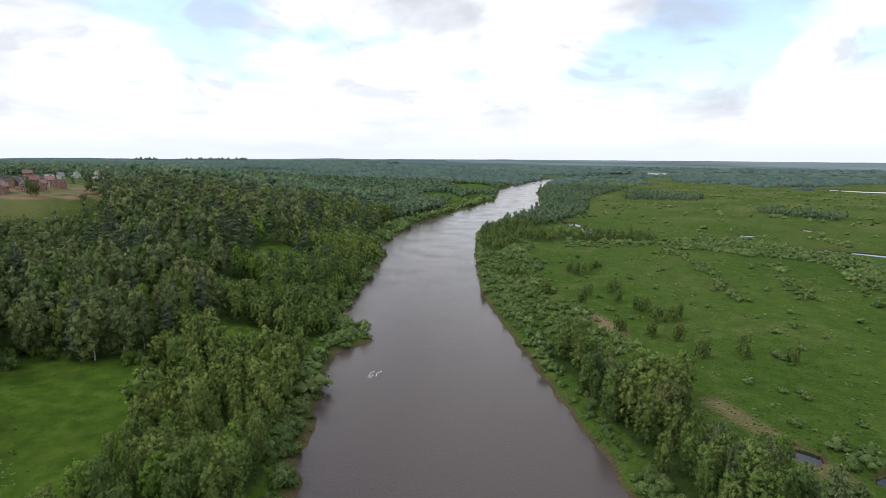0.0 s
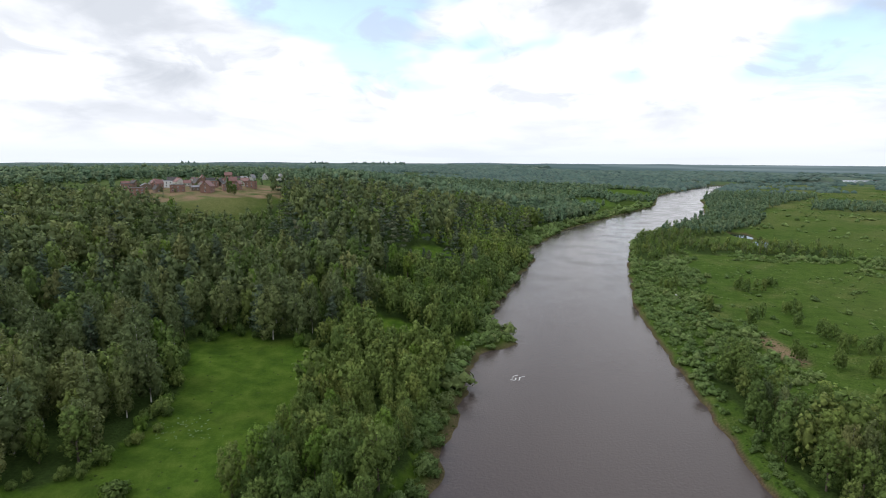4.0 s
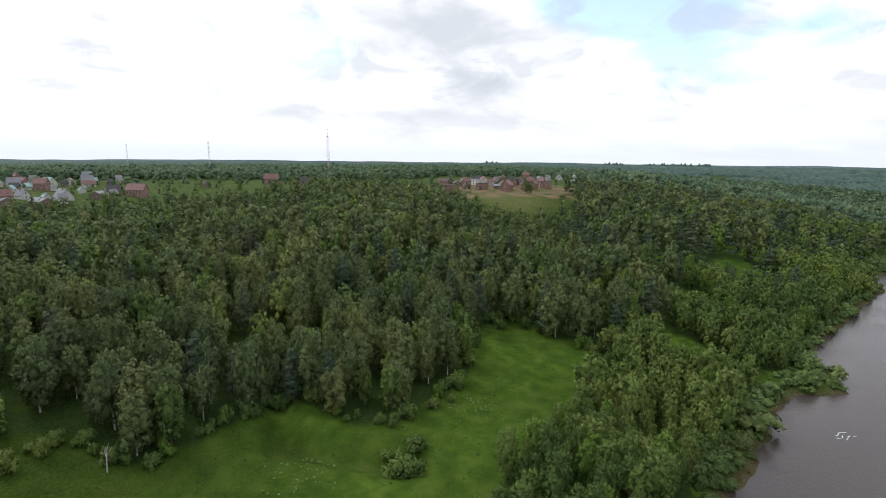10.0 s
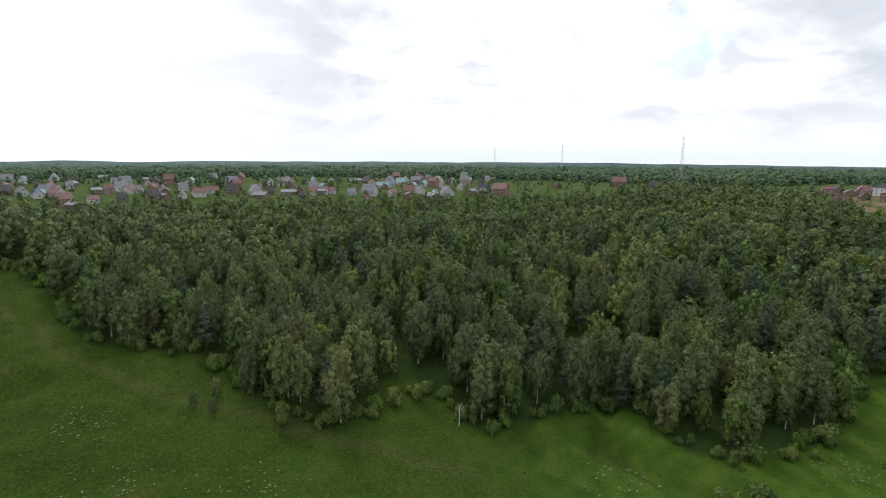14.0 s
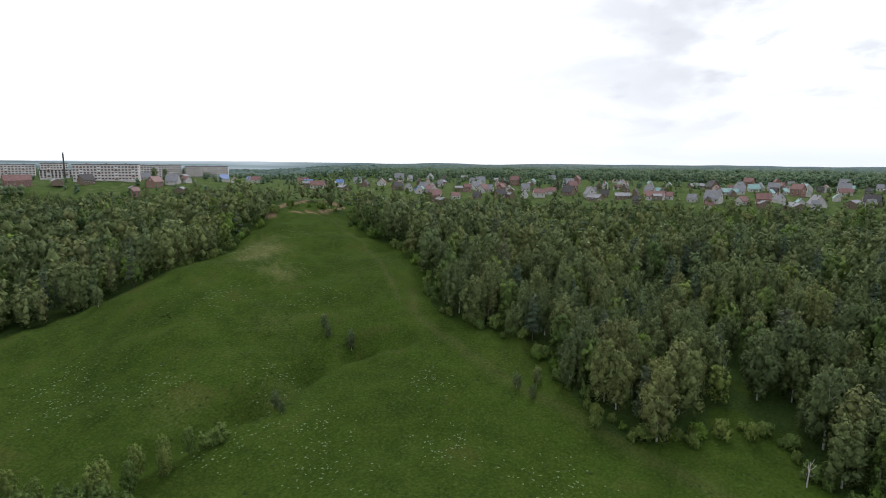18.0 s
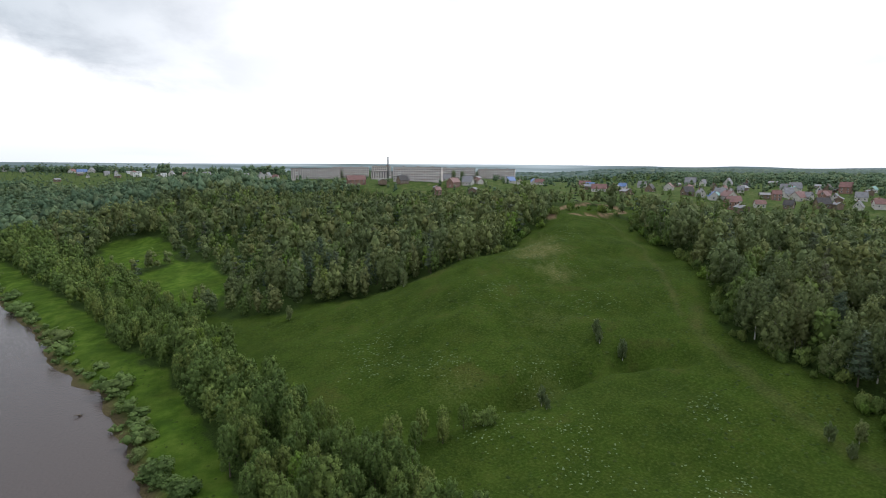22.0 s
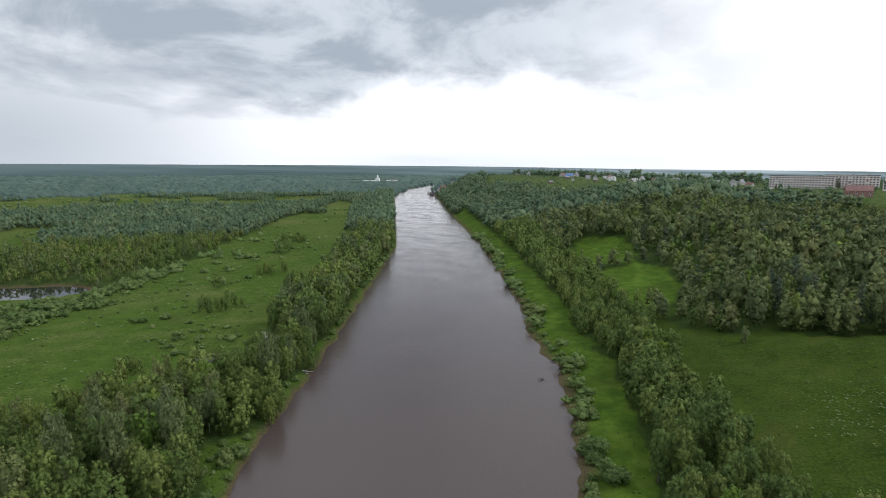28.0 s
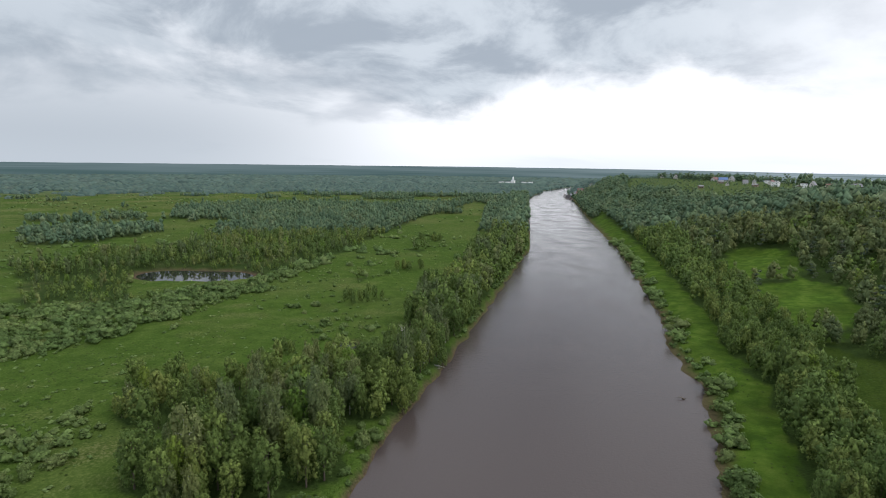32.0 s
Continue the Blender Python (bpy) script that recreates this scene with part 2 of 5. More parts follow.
# ---- materials ----
def material(name, rough=0.85, spec=0.3):
    m = bpy.data.materials.new(name)
    m.use_nodes = True
    b = m.node_tree.nodes["Principled BSDF"]
    b.inputs["Roughness"].default_value = rough
    b.inputs["Specular IOR Level"].default_value = spec
    return m, m.node_tree.nodes, m.node_tree.links, b


def noise_at(m, scale, detail=4.0, where="Position", rough=0.6):
    nodes, links = m.node_tree.nodes, m.node_tree.links
    geo = nodes.new("ShaderNodeNewGeometry") if where == "Position" else nodes.new("ShaderNodeTexCoord")
    n = nodes.new("ShaderNodeTexNoise")
    n.inputs["Scale"].default_value, n.inputs["Detail"].default_value, n.inputs["Roughness"].default_value = scale, detail, rough
    links.new(geo.outputs[where], n.inputs["Vector"])
    return n.outputs["Fac"]


def ramp(m, fac, stops):
    n = m.node_tree.nodes.new("ShaderNodeValToRGB")
    while len(n.color_ramp.elements) < len(stops):
        n.color_ramp.elements.new(0.5)
    for e, (at, col) in zip(n.color_ramp.elements, stops):
        e.position, e.color = at, (*col, 1)
    m.node_tree.links.new(fac, n.inputs[0])
    return n.outputs[0]


def blend(m, fac, a, b, how="MIX"):
    n = m.node_tree.nodes.new("ShaderNodeMix")
    n.data_type, n.blend_type = "RGBA", how
    for k, v in ((0, fac), (6, a), (7, b)):
        if hasattr(v, "node"):
            m.node_tree.links.new(v, n.inputs[k])
        else:
            n.inputs[k].default_value = v if k == 0 else (*v, 1)
    return n.outputs[2]


def attr(m, name):
    n = m.node_tree.nodes.new("ShaderNodeAttribute")
    n.attribute_name = name
    return n.outputs["Fac"]


def bump(m, b, fac, strength, distance):
    n = m.node_tree.nodes.new("ShaderNodeBump")
    n.inputs["Strength"].default_value, n.inputs["Distance"].default_value = strength, distance
    m.node_tree.links.new(fac, n.inputs["Height"])
    m.node_tree.links.new(n.outputs[0], b.inputs["Normal"])


def foliage(name, dark, mid, light, spread=0.09, through=0.2, relief=0.12):
    """Leaves: a tone for each tree, stands of one colour, clump-sized patches and a scatter from spray to spray."""
    m, nodes, links, b = material(name, 0.7, 0.10)
    info = nodes.new("ShaderNodeObjectInfo")
    tone = nodes.new("ShaderNodeMath")
    tone.operation = "ADD"
    links.new(info.outputs["Random"], tone.inputs[0])
    links.new(attr(m, "tone"), tone.inputs[1])
    part_of = nodes.new("ShaderNodeMath")
    part_of.operation = "FRACT"
    links.new(tone.outputs[0], part_of.inputs[0])
    olive = (light[0] * 1.06, light[1] * 0.86, light[2] * 0.95)
    col = ramp(m, part_of.outputs[0], [(0.0, tuple(0.85 * c for c in dark)), (0.3, dark), (0.55, mid), (0.8, light), (1.0, olive)])
    stand = noise_at(m, 0.016, 3)
    col = blend(m, 0.4, col, ramp(m, stand, [(0.36, dark), (0.5, mid), (0.64, (light[0] * 1.1, light[1], light[2] * 0.85))]))
    small = noise_at(m, 0.9, 4, rough=0.7)
    col = blend(m, 0.34, col, ramp(m, small, [(0.32, tuple(0.6 * c for c in mid)), (0.5, mid), (0.68, tuple(1.35 * c for c in light))]))
    geo = nodes.new("ShaderNodeNewGeometry")
    hsv = nodes.new("ShaderNodeHueSaturation")
    links.new(col, hsv.inputs["Color"])
    span = nodes.new("ShaderNodeMapRange")
    span.inputs[3].default_value, span.inputs[4].default_value = 1 - 3 * spread, 1 + 3 * spread
    links.new(geo.outputs["Random Per Island"], span.inputs[0])
    links.new(span.outputs[0], hsv.inputs["Value"])
    links.new(hsv.outputs[0], b.inputs["Base Color"])
    bump(m, b, noise_at(m, 1.7, 4, rough=0.7), 0.8, relief)
    tr = nodes.new("ShaderNodeBsdfTranslucent")
    links.new(hsv.outputs[0], tr.inputs[0])
    mix = nodes.new("ShaderNodeMixShader")
    mix.inputs[0].default_value = through
    links.new(b.outputs[0], mix.inputs[1])
    links.new(tr.outputs[0], mix.inputs[2])
    links.new(mix.outputs[0], nodes["Material Output"].inputs[0])
    return m


BIRCH = foliage("birch_leaves", (0.077, 0.112, 0.050), (0.130, 0.170, 0.066), (0.202, 0.232, 0.080), 0.10)
BROAD = foliage("broad_leaves", (0.070, 0.118, 0.033), (0.115, 0.172, 0.044), (0.188, 0.240, 0.060), 0.11)
DARK = foliage("conifer_needles", (0.054, 0.087, 0.056), (0.081, 0.115, 0.067), (0.131, 0.144, 0.079), 0.1, 0.1)
WILLOW = foliage("willow_leaves", (0.079, 0.131, 0.039), (0.117, 0.178, 0.051), (0.177, 0.238, 0.083), 0.10)
FRESH = foliage("fresh_leaves", (0.086, 0.153, 0.027), (0.123, 0.204, 0.033), (0.172, 0.255, 0.043), 0.10)
# distance haze painted into the next two leaf colours as bluer greens
FAR = foliage("far_woods_hazed", (0.046, 0.084, 0.074), (0.072, 0.118, 0.098), (0.110, 0.158, 0.116), 0.07, 0.1, 0.3)
MIDDLE = foliage("middle_woods_hazed", (0.071, 0.124, 0.076), (0.113, 0.178, 0.099), (0.176, 0.233, 0.112), 0.08, 0.2, 0.2)


def plain(name, colour, rough=0.8, scale=0.8, depth=0.25, spec=0.3, metal=0.0):
    """A surface of one colour with stains and grain in it."""
    m, nodes, links, b = material(name, rough, spec)
    b.inputs["Metallic"].default_value = metal
    lo, hi = tuple(c * (1 - depth) for c in colour), tuple(min(1, c * (1 + depth)) for c in colour)
    col = ramp(m, noise_at(m, scale, 6), [(0.3, lo), (0.5, colour), (0.7, hi)])
    links.new(col, b.inputs["Base Color"])
    return m


BARK = plain("grey_bark", (0.10, 0.08, 0.06), 0.9, 3.0, 0.4)
WHITE_BARK = plain("birch_bark", (0.46, 0.44, 0.40), 0.8, 2.0, 0.45)
DEAD = plain("bleached_wood", (0.46, 0.43, 0.39), 0.8, 2.0, 0.25)

GROUND, _n, _l, _b2 = material("meadow_and_soil", 0.95, 0.02)
g1, g2, g3, g4 = noise_at(GROUND, 0.022, 4), noise_at(GROUND, 0.16, 5), noise_at(GROUND, 1.3, 4), noise_at(GROUND, 0.009, 3)
grass = ramp(GROUND, g1, [(0.30, (0.0286, 0.044, 0.0091)), (0.44, (0.0396, 0.060, 0.0104)), (0.55, (0.0484, 0.080, 0.0130)), (0.68, (0.0726, 0.076, 0.0182))])
grass = blend(GROUND, 0.5, grass, ramp(GROUND, g2, [(0.38, (0.0198, 0.034, 0.0078)), (0.5, (0.0385, 0.060, 0.0104)), (0.62, (0.0704, 0.086, 0.0169))]))
g5 = noise_at(GROUND, 0.05, 5, rough=0.65)
grass = blend(GROUND, 0.45, grass, ramp(GROUND, g5, [(0.36, (0.0242, 0.042, 0.0091)), (0.48, (0.0440, 0.066, 0.0117)), (0.56, (0.0506, 0.088, 0.0130)), (0.66, (0.0902, 0.084, 0.0260))]))
grass = blend(GROUND, 0.4, grass, ramp(GROUND, g3, [(0.36, (0.0117, 0.0290, 0.0039)), (0.55, (0.0374, 0.0714, 0.0087)), (0.68, (0.0912, 0.1105, 0.0289))]))
flood = ramp(GROUND, g2, [(0.36, (0.024, 0.052, 0.009)), (0.5, (0.048, 0.090, 0.015)), (0.64, (0.080, 0.122, 0.026))])
flood = blend(GROUND, 0.45, flood, ramp(GROUND, g4, [(0.35, (0.036, 0.074, 0.012)), (0.52, (0.060, 0.104, 0.018)), (0.66, (0.092, 0.116, 0.034))]))
flood = blend(GROUND, 0.3, flood, ramp(GROUND, g3, [(0.36, (0.0193, 0.0446, 0.0062)), (0.52, (0.0610, 0.0981, 0.0140)), (0.66, (0.1309, 0.1605, 0.0394))]))
col = blend(GROUND, attr(GROUND, "flood"), grass, flood)
lush = ramp(GROUND, g2, [(0.36, (0.0403, 0.0813, 0.0110)), (0.5, (0.0624, 0.1156, 0.0138)), (0.64, (0.0926, 0.1445, 0.0221))])
col = blend(GROUND, attr(GROUND, "lush"), col, lush)
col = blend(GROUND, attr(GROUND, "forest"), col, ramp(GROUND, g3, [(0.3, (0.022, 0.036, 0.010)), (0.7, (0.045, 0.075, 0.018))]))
col = blend(GROUND, attr(GROUND, "town"), col, ramp(GROUND, g2, [(0.3, (0.045, 0.075, 0.024)), (0.52, (0.070, 0.105, 0.030)), (0.64, (0.11, 0.125, 0.05)), (0.76, (0.17, 0.14, 0.10))]))
col = blend(GROUND, attr(GROUND, "dry"), col, ramp(GROUND, g3, [(0.36, (0.060, 0.085, 0.018)), (0.52, (0.13, 0.135, 0.045)), (0.64, (0.24, 0.21, 0.12))]))
col = blend(GROUND, attr(GROUND, "dirt"), col, ramp(GROUND, g3, [(0.3, (0.14, 0.09, 0.055)), (0.7, (0.30, 0.21, 0.14))]))
col = blend(GROUND, attr(GROUND, "mud"), col, ramp(GROUND, g3, [(0.3, (0.05, 0.035, 0.024)), (0.7, (0.12, 0.085, 0.055))]))
# haze painted into the far ground as blue-grey greens
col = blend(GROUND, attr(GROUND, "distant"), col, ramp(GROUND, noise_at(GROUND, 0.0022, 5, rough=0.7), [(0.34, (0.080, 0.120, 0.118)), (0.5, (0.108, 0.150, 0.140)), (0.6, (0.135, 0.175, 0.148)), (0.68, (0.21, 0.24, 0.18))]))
_l.new(col, _b2.inputs["Base Color"])
bump(GROUND, _b2, g3, 0.9, 0.5)

WATER, _n, _l, _b3 = material("brown_river_water", 0.12, 0.5)
_b3.inputs["Base Color"].default_value = (0.068, 0.054, 0.050, 1)
_b3.inputs["IOR"].default_value = 1.333
_co = _n.new("ShaderNodeNewGeometry")
_w1, _w2 = noise_at(WATER, 0.9, 3), noise_at(WATER, 0.035, 3)
bump(WATER, _b3, _w1, 0.45, 0.22)
_mr = _n.new("ShaderNodeMapRange")
_mr.inputs[1].default_value, _mr.inputs[2].default_value, _mr.inputs[3].default_value, _mr.inputs[4].default_value = 0.35, 0.65, 0.05, 0.22
_l.new(_w2, _mr.inputs[0])
_l.new(_mr.outputs[0], _b3.inputs["Roughness"])



# ---- where things grow ----
def inside(x, y, polygon):
    x, y = np.asarray(x, float), np.asarray(y, float)
    hit = np.zeros(x.shape, bool)
    for (ax, ay), (bx, by) in zip(polygon, polygon[1:] + polygon[:1]):
        if ay != by:
            hit ^= ((ay > y) != (by > y)) & (x < (bx - ax) * (y - ay) / (by - ay) + ax)
    return hit


MEADOW = [(-86, 112), (-86, 150), (-84, 171), (-100, 188), (-137, 190), (-157, 190), (-156, 170), (-136, 143), (-124, 119), (-119, 96), (-132, 84),
          (-151, 82), (-157, 72), (-148, 42), (-154, 24), (-171, 21), (-156, -4), (-149, -16), (-160, -33), (-183, -48), (-192, -62), (-199, -80),
          (-200, -100), (-238, -121), (-264, -152), (-290, -200), (-320, -226), (-310, -262), (-272, -256), (-236, -246), (-200, -228), (-168, -230), (-140, -240),
          (-112, -256), (-83, -268), (-58, -285), (-50, -262), (-56, -200), (-60, -150), (-68, -118), (-66, -90), (-66, 0), (-72, 60), (-76, 90)]
FIELDS = [(-318, 398, 52, 40), (-292, 372, 40, 24), (-330, 430, 60, 40), (-52, -490, 26, 60), (-66, -372, 24, 62), (-90, 228, 20, 8), (-125, 330, 30, 9), (-108, 400, 26, 9),
          (70, 1330, 60, 120), (-10, 1050, 40, 90), (-30, 900, 16, 60), (-330, -60, 14, 40), (-230, 200, 14, 9), (-328, -264, 46, 30), (-112, 282, 16, 14), (-104, 356, 18, 17), (-76, 214, 16, 10), (-168, 10, 12, 7), (285, -1560, 60, 70)]


WOODS_R = [
    ([(355, -180), (292, -203), (297, -259), (281, -305), (293, -398), (340, -578), (387, -763), (440, -1100), (560, -1030), (540, -801), (544, -631), (558, -528), (459, -403), (449, -327), (506, -329), (461, -268), (480, -246)], 0.97),
    ([(591, -305), (575, -326), (557, -352), (575, -450), (628, -488), (670, -425), (729, -378)], 0.95),
    ([(755, -495), (715, -529), (762, -565), (819, -538)], 0.95),
    ([(709, -558), (618, -575), (562, -583), (529, -721), (560, -954), (699, -954), (831, -832), (842, -696)], 0.9),
    ([(822, -428), (787, -448), (707, -456), (754, -487), (885, -461)], 0.9),
    ([(84, -112), (88, -80), (110, -80), (138, -100), (168, -112), (186, -136), (152, -146), (126, -176), (110, -212), (94, -222)], 0.92),
    ([(90, 505), (119, 520), (174, 520), (207, 527), (221, 564), (171, 586), (131, 577), (60, 560)], 0.85),
    ([(343, 1010), (471, 989), (548, 1141), (417, 1230)], 0.9),
    ([(156, 688), (205, 766), (250, 950), (312, 1084), (487, 1396), (445, 1557), (300, 1400), (203, 1022), (110, 720)], 0.8),
    ([(724, 1700), (1051, 1730), (1213, 1998), (831, 1952)], 0.95),
    ([(465, 798), (503, 677), (549, 730), (493, 847)], 0.8),
    ([(1125, 1640), (1285, 1595), (1553, 1932), (1340, 1957)], 0.95),
]
CLUMPS = [(112, 265, 7), (106, 280, 5), (100, 300, 4), (120, 266, 4), (97, 375, 9), (112, 392, 6), (105, 322, 6), (84, 310, 4), (78, 292, 3), (84, 243, 4), (98, 239, 4), (107, 235, 4), (108, 216, 3),
          (127, 215, 4), (142, 207, 3), (47, 362, 6), (60, 318, 4), (180, -278, 13), (203, -381, 12), (261, -544, 16), (170, -349, 8), (155, -184, 4), (151, -166, 4), (240, -470, 8), (215, -330, 5)]
SHRUBS = [
    ([(350, -150), (345, -182), (300, -212), (300, -262), (288, -305), (300, -400), (276, -380), (254, -276), (245, -200), (250, -142), (250, -118)], 0.85),
    ([(180, -78), (182, -92), (178, -108), (161, -99), (148, -86), (140, -60), (175, -60)], 0.75),
    ([(206, 480), (201, 406), (177, 321), (175, 300), (168, 302), (170, 325), (193, 408), (196, 482)], 0.85),
    ([(218, 505), (309, 520), (340, 455), (330, 350), (271, 315), (262, 340), (300, 400), (285, 430), (215, 480)], 0.9),
    ([(232, 367), (230, 327), (218, 298), (212, 304), (220, 340), (224, 367)], 0.8),
    ([(120, 158), (124, 134), (116, 132), (108, 150), (112, 160)], 0.6),
    ([(120, 520), (300, 540), (300, 500), (120, 480)], 0.5),
    ([(150, -205), (190, -215), (185, -260), (150, -250), (130, -225)], 0.4),
]


def polar(x, y):
    a = np.degrees(np.arctan2(-x, y)) % 360
    return np.hypot(x, y), np.where(a > 270, a - 360, a)


def soft(v, lo, hi):
    return np.clip((v - lo) / (hi - lo), 0, 1)


def built_up(x, y):
    """0 to 1: villages and the town on the plateau."""
    d, a = polar(x, y)
    edge = np.interp(a, [30, 34, 40, 48, 54, 60, 75, 95, 112, 122, 132, 140, 150, 160, 170, 178, 184], [640, 560, 520, 540, 600, 590, 520, 495, 500, 490, 470, 640, 650, 760, 830, 900, 1150])
    far = np.interp(a, [30, 36, 48, 55, 75, 95, 112, 126, 132, 150, 160, 172, 184], [900, 900, 800, 720, 800, 900, 950, 1000, 1000, 980, 1000, 1150, 1500])
    return soft(d, edge - 8, edge + 8) * soft(-d, -far - 20, -far + 20) * ((a > 31) & (a < 186))


def woods(x, y):
    """0 to 1: how densely tall trees stand."""
    d, a = polar(x, y)
    left, right = bank(x, y)
    patch = waves(x, y, 160, 21)
    fine = waves(x, y, 42, 22)
    hill = np.where(left > 3, 1.0, 0.0)
    hill = np.where(inside(x + 3 * fine, y + 3 * waves(x, y, 30, 23), MEADOW), 0, hill)
    for fx, fy, rx, ry in FIELDS:
        hill = np.where(((x - fx) / rx) ** 2 + ((y - fy) / ry) ** 2 < 1 + 0.3 * fine, 0, hill)
    belt_from = np.interp(y, [-900, -600, -300, -150, 60, 130, 210, 226, 245, 265, 330], [22, 24, 24, 20, 12, 10, 9, 20, 20, 10, 6])
    hill = np.where((left < belt_from) & (y > -900) & (y < 420), 0, hill)
    hill = np.where((left < np.interp(y, [480, 820, 900, 1100], [16, 20, 60, 60])) & (y > 480) & (y < 1100), 0.0, hill)
    hill = hill * np.where((waves(x, y, 38, 27) > 0.95) & (d > 190), 0.15, 1.0)
    hill = hill * (1 - np.where(a > 158, 0.45, 0.84) * built_up(x, y))
    hill = np.where((a > 122) & (a < 152) & (d > 640), np.minimum(hill, 0.12), hill)
    hill = np.where((a > 130) & (a < 175) & (d > 1050), 0.25, hill)
    hill = np.where((d > 1400) & (waves(x, y, 500, 31) > 0.75), 0.0, hill)
    r = np.zeros(np.shape(x))
    wide = np.interp(y, [-2600, -900, -560, -330, -240, -215, -200, 60, 150, 215, 235, 440, 470, 600, 640, 900, 2500], [90, 80, 46, 38, 30, 20, 0, 28, 36, 30, 0, 0, 30, 60, 70, 70, 60])
    off = np.interp(y, [-2600, -250, -100, 150, 330, 600], [2, 4, 11, 10, 6, 5])
    r = np.where((right > off) & (right < wide + 6 * fine), 0.95, r)
    for poly, thick in WOODS_R:
        r = np.maximum(r, np.where(inside(x + 6 * fine, y + 6 * waves(x, y, 35, 24), poly), thick, 0))
    spread = patch + 0.9 * waves(x, y, 420, 35)
    begin = np.interp(a, [180, 205, 222, 236, 250], [900, 1150, 1420, 1500, 1500])
    r = np.maximum(r, np.where((d > 700) & (right > 60), 0.92 * (spread + 2.6 * soft(d - np.where(y < 0, begin, 1500), -120, 420) > np.where(y < 0, 1.35, 2.9 - 0.4 * (a < -25))), 0))
    for cx, cy, cr in CLUMPS[22:]:
        r = np.maximum(r, np.where((x - cx) ** 2 + (y - cy) ** 2 < cr * cr, 1.0, 0))
    r = np.where(((x - 850) / 170) ** 2 + ((y + 2560) / 170) ** 2 < 1, 0, r)
    r = np.where((ponds(x, y) < 1.12) | ((np.abs(a - 229.6) < 5.5) & (d > 375) & (d < 444)), 0, r)
    return np.where(left > right, hill, r)


# ---- ground: one sheet out to the horizon ----
def sheet(name, verts, faces, mat, kind="structure", label="", category="", smooth=True):
    me = bpy.data.meshes.new(name)
    me.vertices.add(len(verts))
    me.vertices.foreach_set("co", np.asarray(verts, np.float32).ravel())
    faces = np.asarray(faces, np.int32)
    k = faces.shape[1]
    me.loops.add(faces.size)
    me.loops.foreach_set("vertex_index", faces.ravel())
    me.polygons.add(len(faces))
    me.polygons.foreach_set("loop_start", np.arange(len(faces), dtype=np.int32) * k)
    me.polygons.foreach_set("use_smooth", np.full(len(faces), smooth))
    me.update(calc_edges=True)
    me.materials.append(mat)
    return tagged(new(name, me), label, category, kind=kind)


NA, NR = 840, 330
_r = np.exp(np.linspace(math.log(18), math.log(4950), NR))
_a = np.linspace(0, 2 * math.pi, NA, endpoint=False)
gx, gy = np.outer(np.cos(_a), _r), np.outer(np.sin(_a), _r)
gz = height(gx, gy)
_i, _j = np.meshgrid(np.arange(NA), np.arange(NR - 1), indexing="ij")
_i2 = (_i + 1) % NA
quads = np.stack([_i * NR + _j, _i * NR + _j + 1, _i2 * NR + _j + 1, _i2 * NR + _j], -1).reshape(-1, 4)
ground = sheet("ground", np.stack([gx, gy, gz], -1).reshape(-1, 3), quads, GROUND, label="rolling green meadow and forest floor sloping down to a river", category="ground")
left_g, right_g = bank(gx, gy)
d_g, a_g = polar(gx, gy)
on_left = left_g > right_g
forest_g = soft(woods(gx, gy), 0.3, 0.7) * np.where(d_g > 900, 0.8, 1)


def line_mask(points, wide):
    best = np.full(gx.shape, 1e9)
    for (ax, ay), (bx, by) in zip(points, points[1:]):
        t = np.clip(((gx - ax) * (bx - ax) + (gy - ay) * (by - ay)) / ((bx - ax) ** 2 + (by - ay) ** 2), 0, 1)
        best = np.minimum(best, np.hypot(gx - ax - t * (bx - ax), gy - ay - t * (by - ay)))
    return 1 - soft(best, wide, wide * 2.2)


lush_g = np.where(on_left & (left_g < 34), 0.9, 0.0)
lush_g = np.maximum(lush_g, np.where(on_left & (gy > 70) & (d_g < 330), 0.85, 0))
lush_g = np.maximum(lush_g, soft(gy, 20, 80) * on_left * (d_g < 330) * 0.85)
for fx, fy, rx, ry in FIELDS[3:13] + FIELDS[14:17]:
    lush_g = np.maximum(lush_g, 1 - soft(((gx - fx) / rx) ** 2 + ((gy - fy) / ry) ** 2, 1.2, 1.8))
dry_g = np.zeros(gx.shape)
for px, py, r, much in ((-213, -209, 15, 0.75), (-198, -182, 9, 0.6), (-230, -226, 9, 0.5), (-104, -138, 9, 0.12), (-128, -122, 8, 0.12), (-160, -150, 12, 0.12), (-318, 398, 46, 0.7), (-300, 380, 30, 0.6)):
    dry_g = np.maximum(dry_g, much * (1 - soft(np.hypot(gx - px, gy - py) + 5 * waves(gx, gy, 9, 47), 0.3 * r, 1.2 * r)))
dry_g = np.maximum(dry_g, (~on_left) * soft(d_g, 520, 1000) * np.clip(0.26 + 0.3 * waves(gx, gy, 120, 48) + 0.2 * waves(gx, gy, 35, 49), 0, 0.8))
dry_g = np.maximum(dry_g, (~on_left) * (d_g < 520) * np.clip(0.25 * waves(gx, gy, 28, 49) + 0.2 * waves(gx, gy, 75, 48) - 0.08, 0, 0.4))
